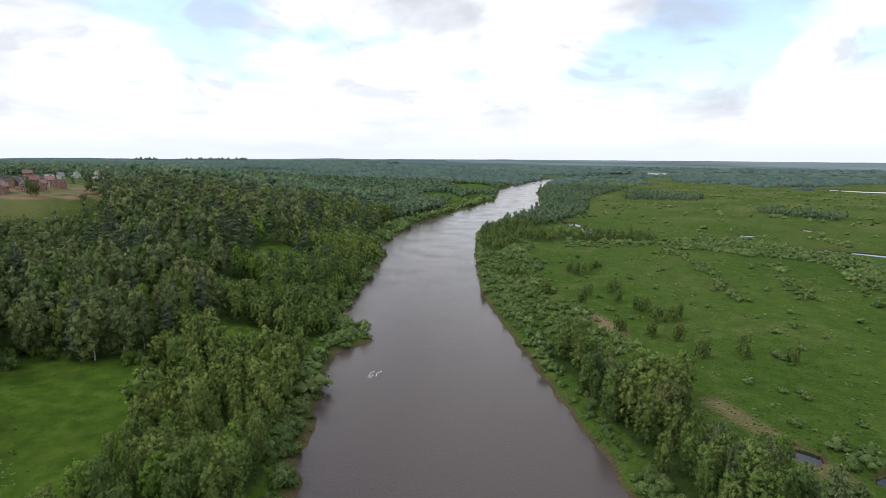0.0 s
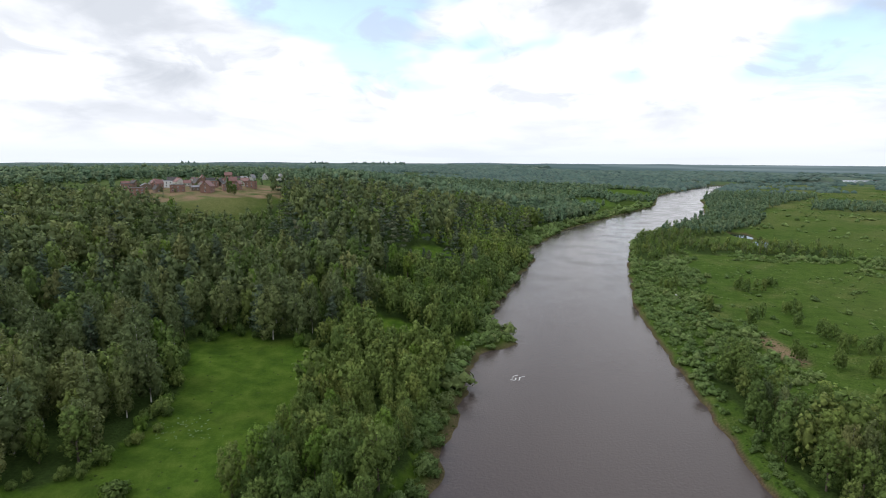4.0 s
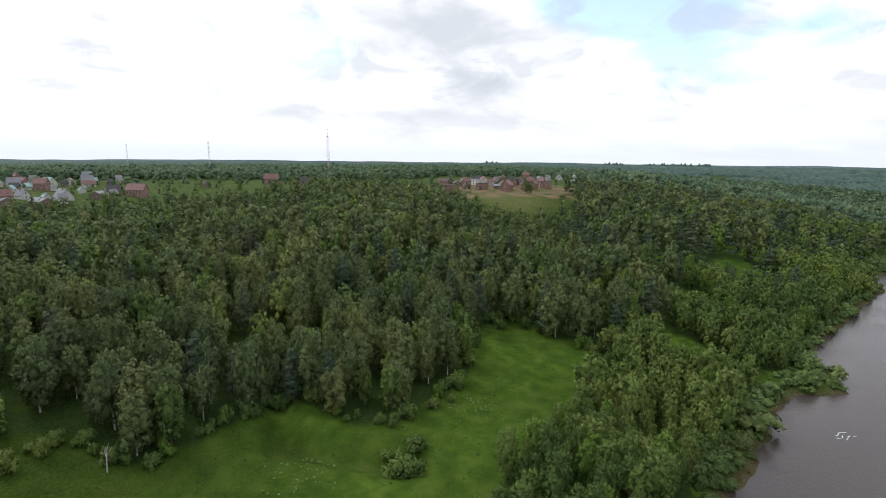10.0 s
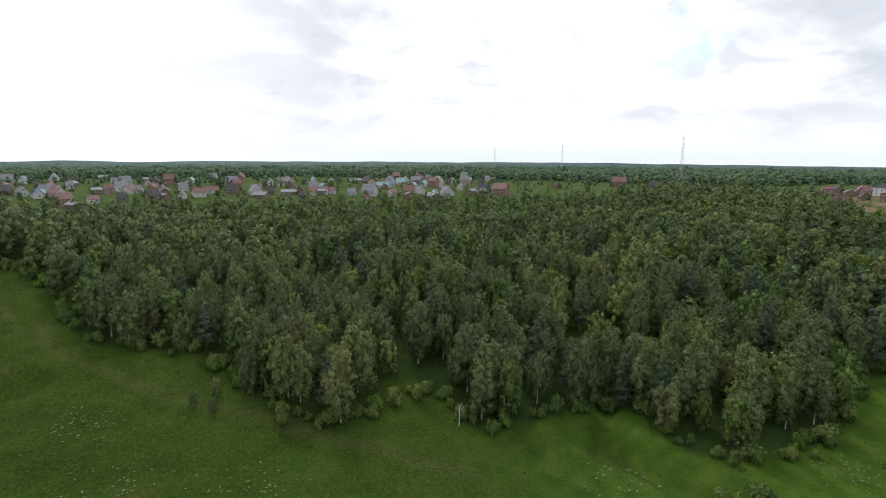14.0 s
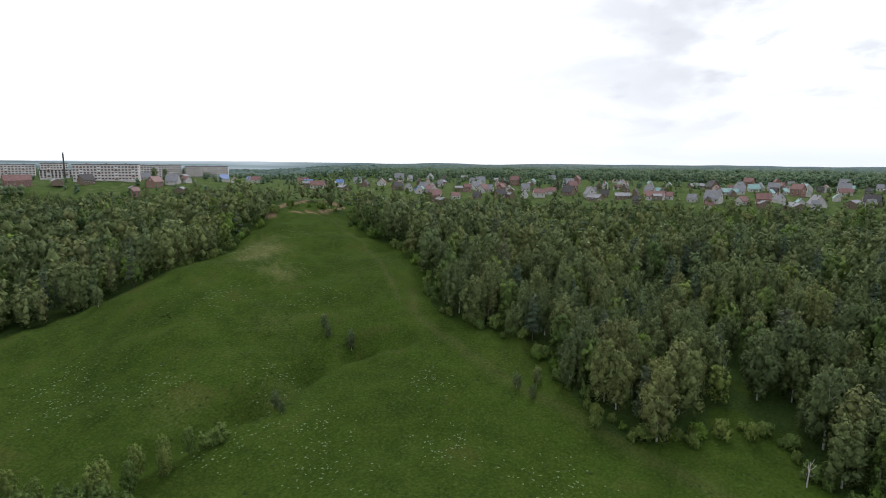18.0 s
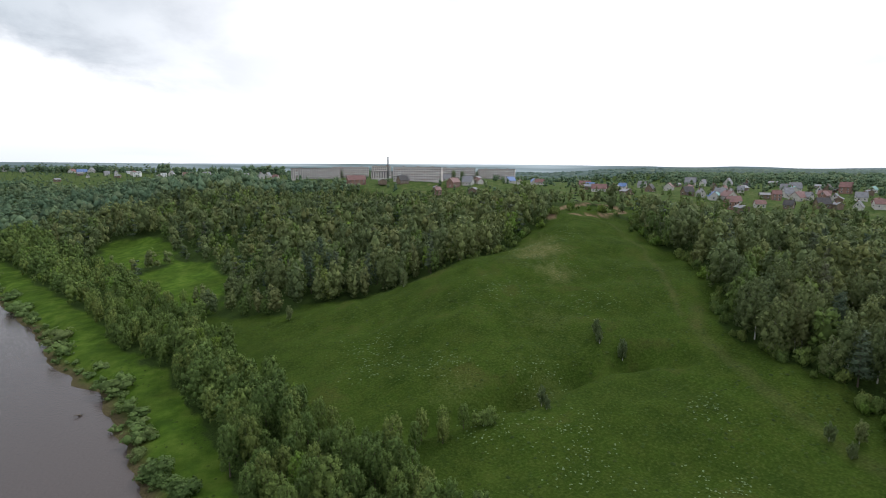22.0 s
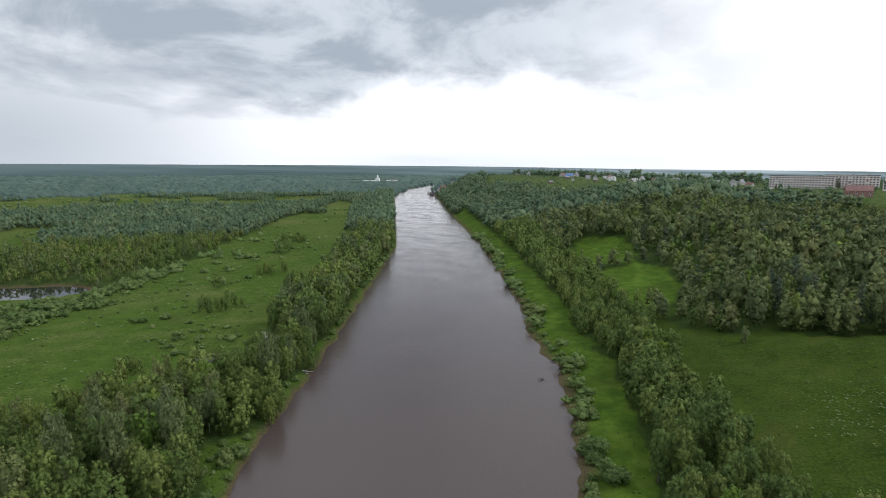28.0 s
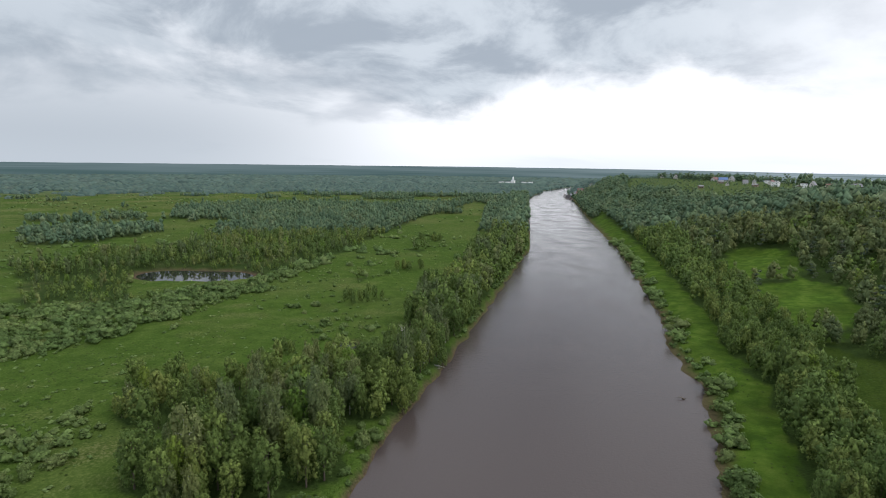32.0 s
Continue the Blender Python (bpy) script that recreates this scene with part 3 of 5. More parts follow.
layers = {
    "dry": dry_g,
    "lush": lush_g * (0.75 + 0.25 * waves(gx, gy, 50, 44)),
    # share of the painted haze colour, growing with distance
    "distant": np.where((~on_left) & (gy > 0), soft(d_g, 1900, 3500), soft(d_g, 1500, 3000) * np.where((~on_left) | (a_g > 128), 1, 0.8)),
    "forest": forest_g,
    "flood": np.where(on_left, 0.0, 1.0),
    "town": built_up(gx, gy),
    "mud": np.maximum((1 - soft(gz, 0.35, 1.3)) * (np.where(on_left, 0.8, 1.0)), (1 - soft(ponds(gx, gy, 12), 1.03, 1.13)) * (~on_left)),
    "dirt": np.maximum.reduce([0.10 * line_mask([(-200, -118), (-225, -140), (-262, -178), (-292, -225)], 0.7), np.where((np.abs(a_g - 40) < 7.5) & (d_g > 535) & (d_g < 680), 0.55 + 0.45 * waves(gx, gy, 25, 41), 0), line_mask([(-270, -252), (-284, -264), (-324, -288), (-366, -300), (-374, -282), (-348, -252), (-304, -239), (-280, -246)], 1.3), 0.07 * line_mask([(-128, 24), (-142, -6), (-150, -26), (-168, -67), (-194, -107), (-212, -118)], 1.6), 0.8 * line_mask([(78, 270), (83, 244)], 3.0), 0.45 * line_mask([(93, 172), (97, 158), (102, 144), (104, 127)], 2.6)]),
}
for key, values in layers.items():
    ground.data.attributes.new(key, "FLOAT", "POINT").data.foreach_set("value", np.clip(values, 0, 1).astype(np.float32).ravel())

_r = np.array([0.0, 60, 200, 700, 2000, 4900])
_wa = np.linspace(0, 2 * math.pi, 96, endpoint=False)
wv = [(0, 0, 0)] + [(r * math.cos(a), r * math.sin(a), 0) for r in _r[1:] for a in _wa]
wf = [(1 + k * 96 + i, 1 + (k + 1) * 96 + i, 1 + (k + 1) * 96 + (i + 1) % 96, 1 + k * 96 + (i + 1) % 96) for k in range(4) for i in range(96)]
wf += [(0, 1 + i, 1 + i + 1, 1 + (i + 2) % 96) for i in range(0, 96, 2)]
POND_WATER, _n, _l, _b4 = material("still_dark_pond_water", 0.04, 0.5)
_b4.inputs["Base Color"].default_value = (0.02, 0.022, 0.02, 1)
_b4.inputs["IOR"].default_value = 1.333
bump(POND_WATER, _b4, noise_at(POND_WATER, 0.6, 2), 0.1, 0.05)
river = sheet("water", wv, wf, WATER, label="calm brown river water with light ripples", category="river", smooth=False)
for n, (px, py, a, b, turn) in enumerate(PONDS):
    ring = [(px + 1.15 * (a * math.cos(t) * math.cos(turn) - b * math.sin(t) * math.sin(turn)), py + 1.15 * (a * math.cos(t) * math.sin(turn) + b * math.sin(t) * math.cos(turn)), 0.04) for t in np.linspace(0, 6.2832, 33)[:32]]
    sheet("pond", ring + [(px, py, 0.04)], [(k, (k + 1) % 32, 32) for k in range(32)], POND_WATER, label="still dark pond on the flood meadow mirroring the sky", category="pond", smooth=False)

# the country beyond: a plain glowing ring far behind everything, haze painted in
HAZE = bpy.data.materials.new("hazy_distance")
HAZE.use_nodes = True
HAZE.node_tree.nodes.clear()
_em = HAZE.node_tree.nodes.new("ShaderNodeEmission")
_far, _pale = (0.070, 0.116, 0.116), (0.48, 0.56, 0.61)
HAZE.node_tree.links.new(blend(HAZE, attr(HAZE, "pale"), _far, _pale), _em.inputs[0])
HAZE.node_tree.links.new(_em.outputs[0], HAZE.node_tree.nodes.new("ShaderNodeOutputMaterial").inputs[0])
rv, rp = [], []
RINGS = 14
for k in range(720):
    b = radians(k / 2)
    x, y = -math.sin(b) * 3760, math.cos(b) * 3760
    a = k / 2 if k / 2 <= 270 else k / 2 - 360
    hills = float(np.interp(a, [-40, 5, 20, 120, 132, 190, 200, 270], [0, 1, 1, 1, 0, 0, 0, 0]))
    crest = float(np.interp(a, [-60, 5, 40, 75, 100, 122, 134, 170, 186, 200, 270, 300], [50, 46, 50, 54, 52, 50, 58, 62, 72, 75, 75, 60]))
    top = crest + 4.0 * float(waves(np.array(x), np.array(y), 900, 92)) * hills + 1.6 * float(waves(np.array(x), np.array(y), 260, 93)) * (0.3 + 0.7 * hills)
    # how pale the painted haze is at each bearing
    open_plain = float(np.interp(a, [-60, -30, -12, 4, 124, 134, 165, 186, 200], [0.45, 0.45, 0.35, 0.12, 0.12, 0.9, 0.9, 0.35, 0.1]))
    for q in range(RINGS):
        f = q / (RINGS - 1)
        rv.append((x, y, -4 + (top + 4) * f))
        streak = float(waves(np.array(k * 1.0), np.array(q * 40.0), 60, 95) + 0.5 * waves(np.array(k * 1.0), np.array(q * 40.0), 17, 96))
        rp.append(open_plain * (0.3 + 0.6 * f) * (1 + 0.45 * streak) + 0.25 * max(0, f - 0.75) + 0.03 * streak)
rf = [(k * RINGS + q, ((k + 1) % 720) * RINGS + q, ((k + 1) % 720) * RINGS + q + 1, k * RINGS + q + 1) for k in range(720) for q in range(RINGS - 1)]
ring = sheet("backdrop", rv, rf, HAZE, label="glowing backdrop ring painted as hazy blue woods and plains along the horizon", category="distance")
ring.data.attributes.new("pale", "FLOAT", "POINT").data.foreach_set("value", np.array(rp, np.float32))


# ---- trees ----
def ico(level):
    bm = bmesh.new()
    bmesh.ops.create_icosphere(bm, subdivisions=level, radius=1)
    v = np.array([p.co for p in bm.verts])
    f = np.array([[p.index for p in q.verts] for q in bm.faces])
    bm.free()
    return v, f


ICO1 = ico(1)
OCTA = (np.array([(1, 0, 0), (0, 1, 0), (-1, 0, 0), (0, -1, 0), (0, 0, 1), (0, 0, -1)], float), np.array([(0, 1, 4), (1, 2, 4), (2, 3, 4), (3, 0, 4), (1, 0, 5), (2, 1, 5), (3, 2, 5), (0, 3, 5)]))


def unit(v):
    return v / (np.linalg.norm(v, axis=-1, keepdims=True) + 1e-9)


def leaf_cards(rng, centres, outward, shade, size, droop=0.0):
    """One leafy spray (a triangle) at each centre, facing outwards more or less and shading with the mass it belongs to."""
    n = len(centres)
    nrm = outward + rng.normal(0, 0.3, (n, 3))
    nrm[:, 2] += 0.2
    nrm = unit(nrm)
    side = np.cross(nrm, rng.normal(0, 1, (n, 3)))
    if droop:
        side = np.cross(nrm, np.array([0, 0, 1.0]) + rng.normal(0, 0.3, (n, 3)))
    side = unit(side)
    upv = np.cross(nrm, side)
    s = size * rng.uniform(0.6, 1.45, (n, 1))
    long = s * (1 + droop)
    tri = np.stack([centres - side * s * 0.75 + upv * s * 0.5, centres + side * s * 0.75 + upv * s * 0.4, centres - upv * long * 0.9 + nrm * s * 0.15], 1)
    return tri.reshape(-1, 3), np.arange(3 * n).reshape(-1, 3)[:, ::-1], np.repeat(unit(shade + rng.normal(0, 0.3, (n, 3))), 3, axis=0)


def join(pieces):
    vs, fs, ns, n = [], [], [], 0
    for v, f, *nrm in pieces:
        vs.append(v), fs.append(f + n)
        ns += nrm
        n += len(v)
    return (np.concatenate(vs), np.concatenate(fs)) + ((np.concatenate(ns),) if ns else ())


def lobes(rng, kind, heads=1.0):
    """Centres and radii of the masses of a crown one unit tall in z (0 foot, 1 top)."""
    out, fat = [], heads ** -0.36
    if kind == "birch":  # several upright plumes, each a rounded head over long hanging masses
        plumes = max(2, round((4 + rng.randint(3)) * heads ** 0.5))
        per = max(2, round(8 * heads))
        for p in range(plumes):
            a = 6.283 * p / plumes + rng.uniform(-0.5, 0.5)
            q = rng.uniform(0.07, 0.155)
            crest = rng.uniform(0.70, 0.92) if p else 0.94
            q = q if p else 0.03
            for k in range(per):
                f = (k + 0.6) / per
                z = 0.12 + (crest - 0.12) * f
                lean = q * (0.75 + 0.35 * math.sin(3.1 * f))
                r = (0.034 + 0.024 * math.sin(3.0 * min(1, f + 0.1)) + 0.012 * rng.rand()) * fat
                out.append(((lean * math.cos(a) + rng.normal(0, 0.032), lean * math.sin(a) + rng.normal(0, 0.032), z), (r, r, r * rng.uniform(1.3, 2.3))))
        out.append(((0, 0, 0.48), (0.075, 0.075, 0.36)))
    elif kind == "broad":  # a dome of many small upright heads
        count = max(3, round(46 * heads))
        for k in range(count):
            z = 0.14 + 0.77 * (k + 0.5) / count
            w = 0.205 * math.sin(math.pi * min(1, (z + 0.10) / 1.16)) ** 0.65
            a = k * 2.4 + rng.uniform(-0.4, 0.4)
            q = w * rng.uniform(0.65, 1.05)
            r = (0.036 + 0.024 * rng.rand()) * fat
            out.append(((q * math.cos(a), q * math.sin(a), z), (r, r, r * rng.uniform(1.1, 1.8))))
        out.append(((0, 0, 0.90), (0.05, 0.05, 0.08)))
        out.append(((0, 0, 0.52), (0.15, 0.15, 0.34)))
    elif kind == "conifer":
        count = max(4, round(14 * heads))
        for k in range(count):
            z = 0.22 + 0.74 * k / count
            w = 0.16 * (1.04 - z) ** 0.8 + 0.012
            a = k * 2.4 + rng.uniform(-0.4, 0.4)
            out.append(((w * 0.55 * math.cos(a), w * 0.55 * math.sin(a), z), (w * 0.85 + 0.014, w * 0.85 + 0.014, 0.055)))
    else:
        for k in range(max(3, round(13 * heads))):
            a, q = k * 2.4 + rng.uniform(-0.6, 0.6), rng.uniform(0.1, 0.5)
            r = rng.uniform(0.13, 0.24) * fat
            out.append(((q * math.cos(a), q * math.sin(a), 0.12 + 0.62 * rng.rand() * (1.1 - q)), (r, r, r * rng.uniform(0.8, 1.4))))
        out.append(((0, 0, 0.3), (0.34, 0.34, 0.34)))
    return out


def crown(seed, kind, leaves, size, heads=1.0, body=0.74, lump=None):
    """A crown one unit tall: leafy heads, each a lumpy mass under sprays that stand on the outside of the whole."""
    rng = np.random.RandomState(seed)
    blobs = lobes(rng, kind, heads)
    c, r = np.array([p for p, _ in blobs]), np.array([q for _, q in blobs])
    middle = np.array([0, 0, {"birch": 0.50, "broad": 0.48, "conifer": 0.45, "bush": 0.15}[kind]])
    spread = np.array([0.2, 0.2, 0.45]) if kind != "bush" else np.array([0.6, 0.6, 0.6])
    v, f = lump or ICO1
    pieces = []
    for p, q in zip(c, r):
        at = v * q * body * (1 + 0.12 * rng.normal(0, 1, (len(v), 1))) + p
        pieces.append((at, f, unit(0.6 * unit(v / q * q.mean()) + 0.4 * unit((at - middle) / spread ** 2 * 0.05) + [0, 0, 0.1])))
    if leaves:
        share = r[:, 0] * (r[:, 0] + r[:, 2])
        n = leaves * 5
        pick = rng.choice(len(c), n, p=share / share.sum())
        d = unit(rng.normal(0, 1, (n, 3)) + [0, 0, 0.25])
        at = c[pick] + d * r[pick] * rng.uniform(0.82, 1.22, (n, 1))
        depth = np.full(n, 9.0)
        for k in range(len(c)):
            depth = np.minimum(depth, np.where(pick == k, 9.0, np.linalg.norm((at - c[k]) / r[k], axis=1)))
        ok = np.where((depth > 0.92) & (at[:, 2] < 1.02))[0][:leaves]
        d, at = d[ok], at[ok]
        shade = 0.58 * d + 0.42 * unit((at - middle) / spread ** 2 * 0.05) + [0, 0, 0.12]
        pieces.append(leaf_cards(rng, at, 0.7 * d + 0.3 * shade, shade, size, 0.7 if kind == "birch" else 0.0))
    return join(pieces)


def tube(points, radii, sides=6):
    vs, fs = [], []
    for k, (p, r) in enumerate(zip(points, radii)):
        for s in range(sides):
            a = 2 * math.pi * s / sides
            vs.append((p[0] + r * math.cos(a), p[1] + r * math.sin(a), p[2]))
            if k:
                a0, a1 = (k - 1) * sides + s, (k - 1) * sides + (s + 1) % sides
                fs += [(a0, a1, a1 + sides), (a0, a1 + sides, a0 + sides)]
    return np.array(vs, float), np.array(fs)


def trunk(seed, kind):
    rng = np.random.RandomState(seed + 50)
    thick = {"birch": 0.0085, "broad": 0.016, "conifer": 0.012, "bush": 0.02}[kind]
    top = 0.9 if kind != "bush" else 0.5
    lean = rng.uniform(-0.02, 0.02, 2)
    spine = [(lean[0] * q * q, lean[1] * q * q, q * top - 0.03) for q in (0, 0.15, 0.35, 0.6, 0.8, 1)]
    pieces = [tube(spine, [thick * (1.25 - 1.1 * q) for q in (0, 0.15, 0.35, 0.6, 0.8, 1)])]
    for k in range(7 if kind != "bush" else 4):
        z, a = rng.uniform(0.25, 0.75) * top, k * 2.4
        reach = {"birch": 0.13, "broad": 0.2, "conifer": 0.1, "bush": 0.35}[kind] * rng.uniform(0.7, 1.1)
        pieces.append(tube([(0, 0, z), (reach * 0.5 * math.cos(a), reach * 0.5 * math.sin(a), z + reach * 0.5), (reach * math.cos(a), reach * math.sin(a), z + reach * 0.8)], [thick * 0.4, thick * 0.28, thick * 0.1], 4))
    return join(pieces)


def mesh_of(name, vf, mat, smooth=False):
    v, f, *shade = vf
    me = bpy.data.meshes.new(name)
    me.vertices.add(len(v))
    me.vertices.foreach_set("co", np.asarray(v, np.float32).ravel())
    me.loops.add(f.size)
    me.loops.foreach_set("vertex_index", f.astype(np.int32).ravel())
    me.polygons.add(len(f))
    me.polygons.foreach_set("loop_start", np.arange(len(f), dtype=np.int32) * 3)
    me.polygons.foreach_set("use_smooth", np.full(len(f), smooth))
    if shade:
        me.attributes.new("custom_normal", "FLOAT_VECTOR", "POINT").data.foreach_set("vector", np.asarray(shade[0], np.float32).ravel())
    me.update(calc_edges=True)
    me.materials.append(mat)
    return me


KINDS = {  # kind of crown, leaves, bark, height, spread in height, label
    "birch_tree": ("birch", BIRCH, WHITE_BARK, 20.5, 4, "tall weeping birch with grey-green leaves and a white trunk"),
    "linden_tree": ("broad", BROAD, BARK, 17, 3, "rounded broadleaf tree with dense mid-green foliage"),
    "pine_tree": ("conifer", DARK, BARK, 20, 4, "dark green conifer among the birches"),
    "willow_bush": ("bush", WILLOW, BARK, 3.2, 1.2, "low rounded grey-green willow bush on the grass"),
    "maple_bush": ("bush", FRESH, BARK, 4.5, 1.5, "bright yellow-green young maple at the edge of the wood"),
    "hazel_bush": ("bush", BROAD, BARK, 4.0, 1.5, "leafy green hazel bush at the edge of the wood"),
    "alder_tree": ("broad", BROAD, BARK, 14, 3, "dark green alder on the river bank"),
    "maple_tree": ("broad", FRESH, BARK, 16, 3, "bright yellow-green maple among the darker trees"),
}
NEAR_MESH, HIGH, MID, LOW = {}, {}, {}, {}
for n, (key, (kind, leaf, bark, *_x)) in enumerate(KINDS.items()):
    count = {"birch": 1500, "broad": 1250, "conifer": 900, "bush": 420}[kind]
    size = {"birch": 0.0136, "broad": 0.0185, "conifer": 0.020, "bush": 0.064}[kind]
    NEAR_MESH[key] = [(mesh_of("crown", crown(10 * n + k, kind, count, size, 1.0, 0.72, OCTA), leaf, True), mesh_of("trunk", trunk(10 * n + k, kind), bark, True)) for k in range(5)]
    HIGH[key] = [crown(400 + 10 * n + k, kind, 250, {"birch": 0.029, "broad": 0.034, "conifer": 0.032, "bush": 0.10}[kind], 0.45, 0.78, OCTA) for k in range(6)]
    MID[key] = [crown(100 + 10 * n + k, kind, 74, {"birch": 0.038, "broad": 0.042, "conifer": 0.039, "bush": 0.13}[kind], 0.25, 0.78, OCTA) for k in range(6)]
    LOW[key] = [crown(200 + 10 * n + k, kind, 20, {"birch": 0.05, "broad": 0.058, "conifer": 0.05, "bush": 0.2}[kind], 0.1, 1.0, OCTA) for k in range(6)]


def mass(name, protos, x, y, z, tall, wide, mat, label, category):
    """Many trees far off, joined into one mesh of kind stuff."""
    rng = np.random.RandomState(len(x))
    vs, fs, ns, ts, n = [], [], [], [], 0
    which = rng.randint(0, len(protos), len(x))
    turn = rng.uniform(0, 6.283, len(x))
    tone = rng.rand(len(x))
    for k, (v, f, *shade) in enumerate(protos):
        s = np.where(which == k)[0]
        if not len(s):
            continue
        c, sn = np.cos(turn[s])[:, None], np.sin(turn[s])[:, None]
        h, w = tall[s][:, None], (tall * wide)[s][:, None]
        px = (v[:, 0] * c - v[:, 1] * sn) * w + x[s][:, None]
        py = (v[:, 0] * sn + v[:, 1] * c) * w + y[s][:, None]
        pz = v[:, 2] * h + z[s][:, None]
        vs.append(np.stack([px, py, pz], -1).reshape(-1, 3))
        if shade:
            q = shade[0]
            ns.append(unit(np.stack([(q[:, 0] * c - q[:, 1] * sn) / w, (q[:, 0] * sn + q[:, 1] * c) / w, q[:, 2] / h], -1).reshape(-1, 3) * 10))
        ts.append(np.repeat(tone[s], len(v)))
        fs.append((f[None] + (np.arange(len(s)) * len(v))[:, None, None]).reshape(-1, 3) + n)
        n += len(s) * len(v)
    me = mesh_of(name, (np.concatenate(vs), np.concatenate(fs)) + ((np.concatenate(ns),) if ns else ()), mat, True)
    me.attributes.new("tone", "FLOAT", "POINT").data.foreach_set("value", np.concatenate(ts).astype(np.float32))
    return tagged(new(name, me), label, category, kind="stuff")


def scatter(step, r0, r1, seed):
    rng = np.random.RandomState(seed)
    g = np.arange(-r1, r1 + step, step)
    x, y = (q.ravel() for q in np.meshgrid(g, g))
    x, y = x + rng.uniform(-0.42, 0.42, x.size) * step, y + rng.uniform(-0.42, 0.42, x.size) * step
    d = np.hypot(x, y)
    keep = (d >= r0) & (d < r1)
    x, y = x[keep], y[keep]
    keep = rng.rand(x.size) < woods(x, y)
    return x[keep], y[keep], rng


def species(x, y, rng):
    """Which kind of tree stands at each place, and how tall it is."""
    left, right = bank(x, y)
    d, a = polar(x, y)
    stand = waves(x, y, 110, 51)
    kind = np.where(rng.rand(x.size) < 0.72, 0, np.where(rng.rand(x.size) < 0.5, 1, 2))
    kind = np.where((left > 0) & (rng.rand(x.size) < 0.035), 7, kind)
    kind = np.where((left > 0) & (left < 62), np.where(rng.rand(x.size) < 0.06, 7, 1), kind)
    kind = np.where((a > 4) & (a < 34) & (d > 330) & (stand > -0.2), np.where(rng.rand(x.size) < 0.55, 2, kind), kind)
    kind = np.where((a > 172) & (a < 190) & (d > 700), np.where(rng.rand(x.size) < 0.5, 1, 2), kind)
    kind = np.where(right > 0, np.where(rng.rand(x.size) < 0.5, 6, np.where(rng.rand(x.size) < 0.55, 1, np.where(rng.rand(x.size) < 0.2, 7, 0))), kind)
    names = list(KINDS)
    base = np.array([KINDS[n][3] for n in names])[kind]
    vary = np.array([KINDS[n][4] for n in names])[kind]
    tall = base + vary * rng.normal(0, 0.85, x.size)
    # the wood is young along the plateau's edge and in the belt by the water
    edge = np.where((a > 60) & (a < 135) & (d > 400) & (d < 560), 0.6, 1.0)
    edge = np.where((a > 14) & (a < 32) & (d > 470) & (d < 760), 0.72, edge)
    edge = np.where((a > 32) & (a < 46) & (d > 330) & (d < 560), 0.6, edge)
    edge = np.where((left > 0) & (left < 62) & (d < 480), 0.74, edge)
    edge = np.where((a > 162) & (a < 178) & (d > 255) & (d < 470), 0.58, edge)
    edge = np.where((a > 134) & (a < 163) & (d > 520), 0.58, edge)
    edge = np.where((left > 0) & (d > 600) & (a < 160) & (a > 30), 0.52, edge)
    edge = np.where((left > 0) & (d > 860) & (a < 160), 0.52, edge)
    edge = np.where((a > 160) & (a < 192) & (d > 820), 0.8, edge)
    edge = np.where(built_up(x, y) > 0.4, np.where(a > 160, 0.24, 0.36), edge)
    edge = np.where((right > 0) & (y > 230), 0.5, edge)
    edge = np.where((right > 0) & (np.abs(y) <= 230), 0.85, edge)
    edge = np.where((right > 45) & (y < -100), 0.62, edge)
    edge = np.where((right > 45) & (y > 150), np.minimum(edge, 0.6), edge)
    edge = np.where((x > 235) & (right > 45) & (y < -100) & (d < 480), 0.4 + 0.12 * waves(x, y, 30, 53), edge)
    tall = tall * (1 + 0.16 * waves(x, y, 55, 52))
    slim = np.where((left > 0) & (left < 62) & (d < 480), 0.82, 1.0) * np.where(kind == 0, 1.22, 1.0)
    girth = slim * np.minimum(1 + 0.75 * (1 - edge), 1.18)
    return kind, np.clip(tall * edge, 3, 24.5), np.where(right > 0, 1.0, girth)


def plant(key, x, y, z, tall, wide, rng, group):
    """One tree or bush of its own: a trunk and a crown."""
    me_crown, me_trunk = NEAR_MESH[key][rng.randint(5)]
    tree = tagged(new(key), KINDS[key][5], "bush" if key.endswith("bush") else "tree", group=group)
    tree.matrix_basis = pose(x, y, z - 0.1, 0, 0, rng.uniform(0, 360)) @ Matrix.Diagonal((wide, wide, tall, 1))
    for part_name, me in (("trunk", me_trunk), ("crown", me_crown)):
        new(part_name, me).parent = tree
    return tree


NEAR_R = 345.0
names = list(KINDS)


def belt(x, y):
    """The row of slim trees along the left bank."""
    left, _ = bank(x, y)
    return (left > 3) & (left < 62) & (np.hypot(x, y) < 480)


def stands(r0, r1, seed, wood, row, plain_side):
    """Places of trees: wide apart in the hill wood, close in the belt, in between on the flood plain."""
    xs, ys = [], []
    for step, k in ((wood, 0), (row, 1), (plain_side, 2)):
        x, y, rng = scatter(step, r0, r1, seed + k)
        left, right = bank(x, y)
        zone = np.where(right > left, 2, np.where(belt(x, y), 1, 0))
        xs.append(x[zone == k]), ys.append(y[zone == k])
    return np.concatenate(xs), np.concatenate(ys), np.random.RandomState(seed)


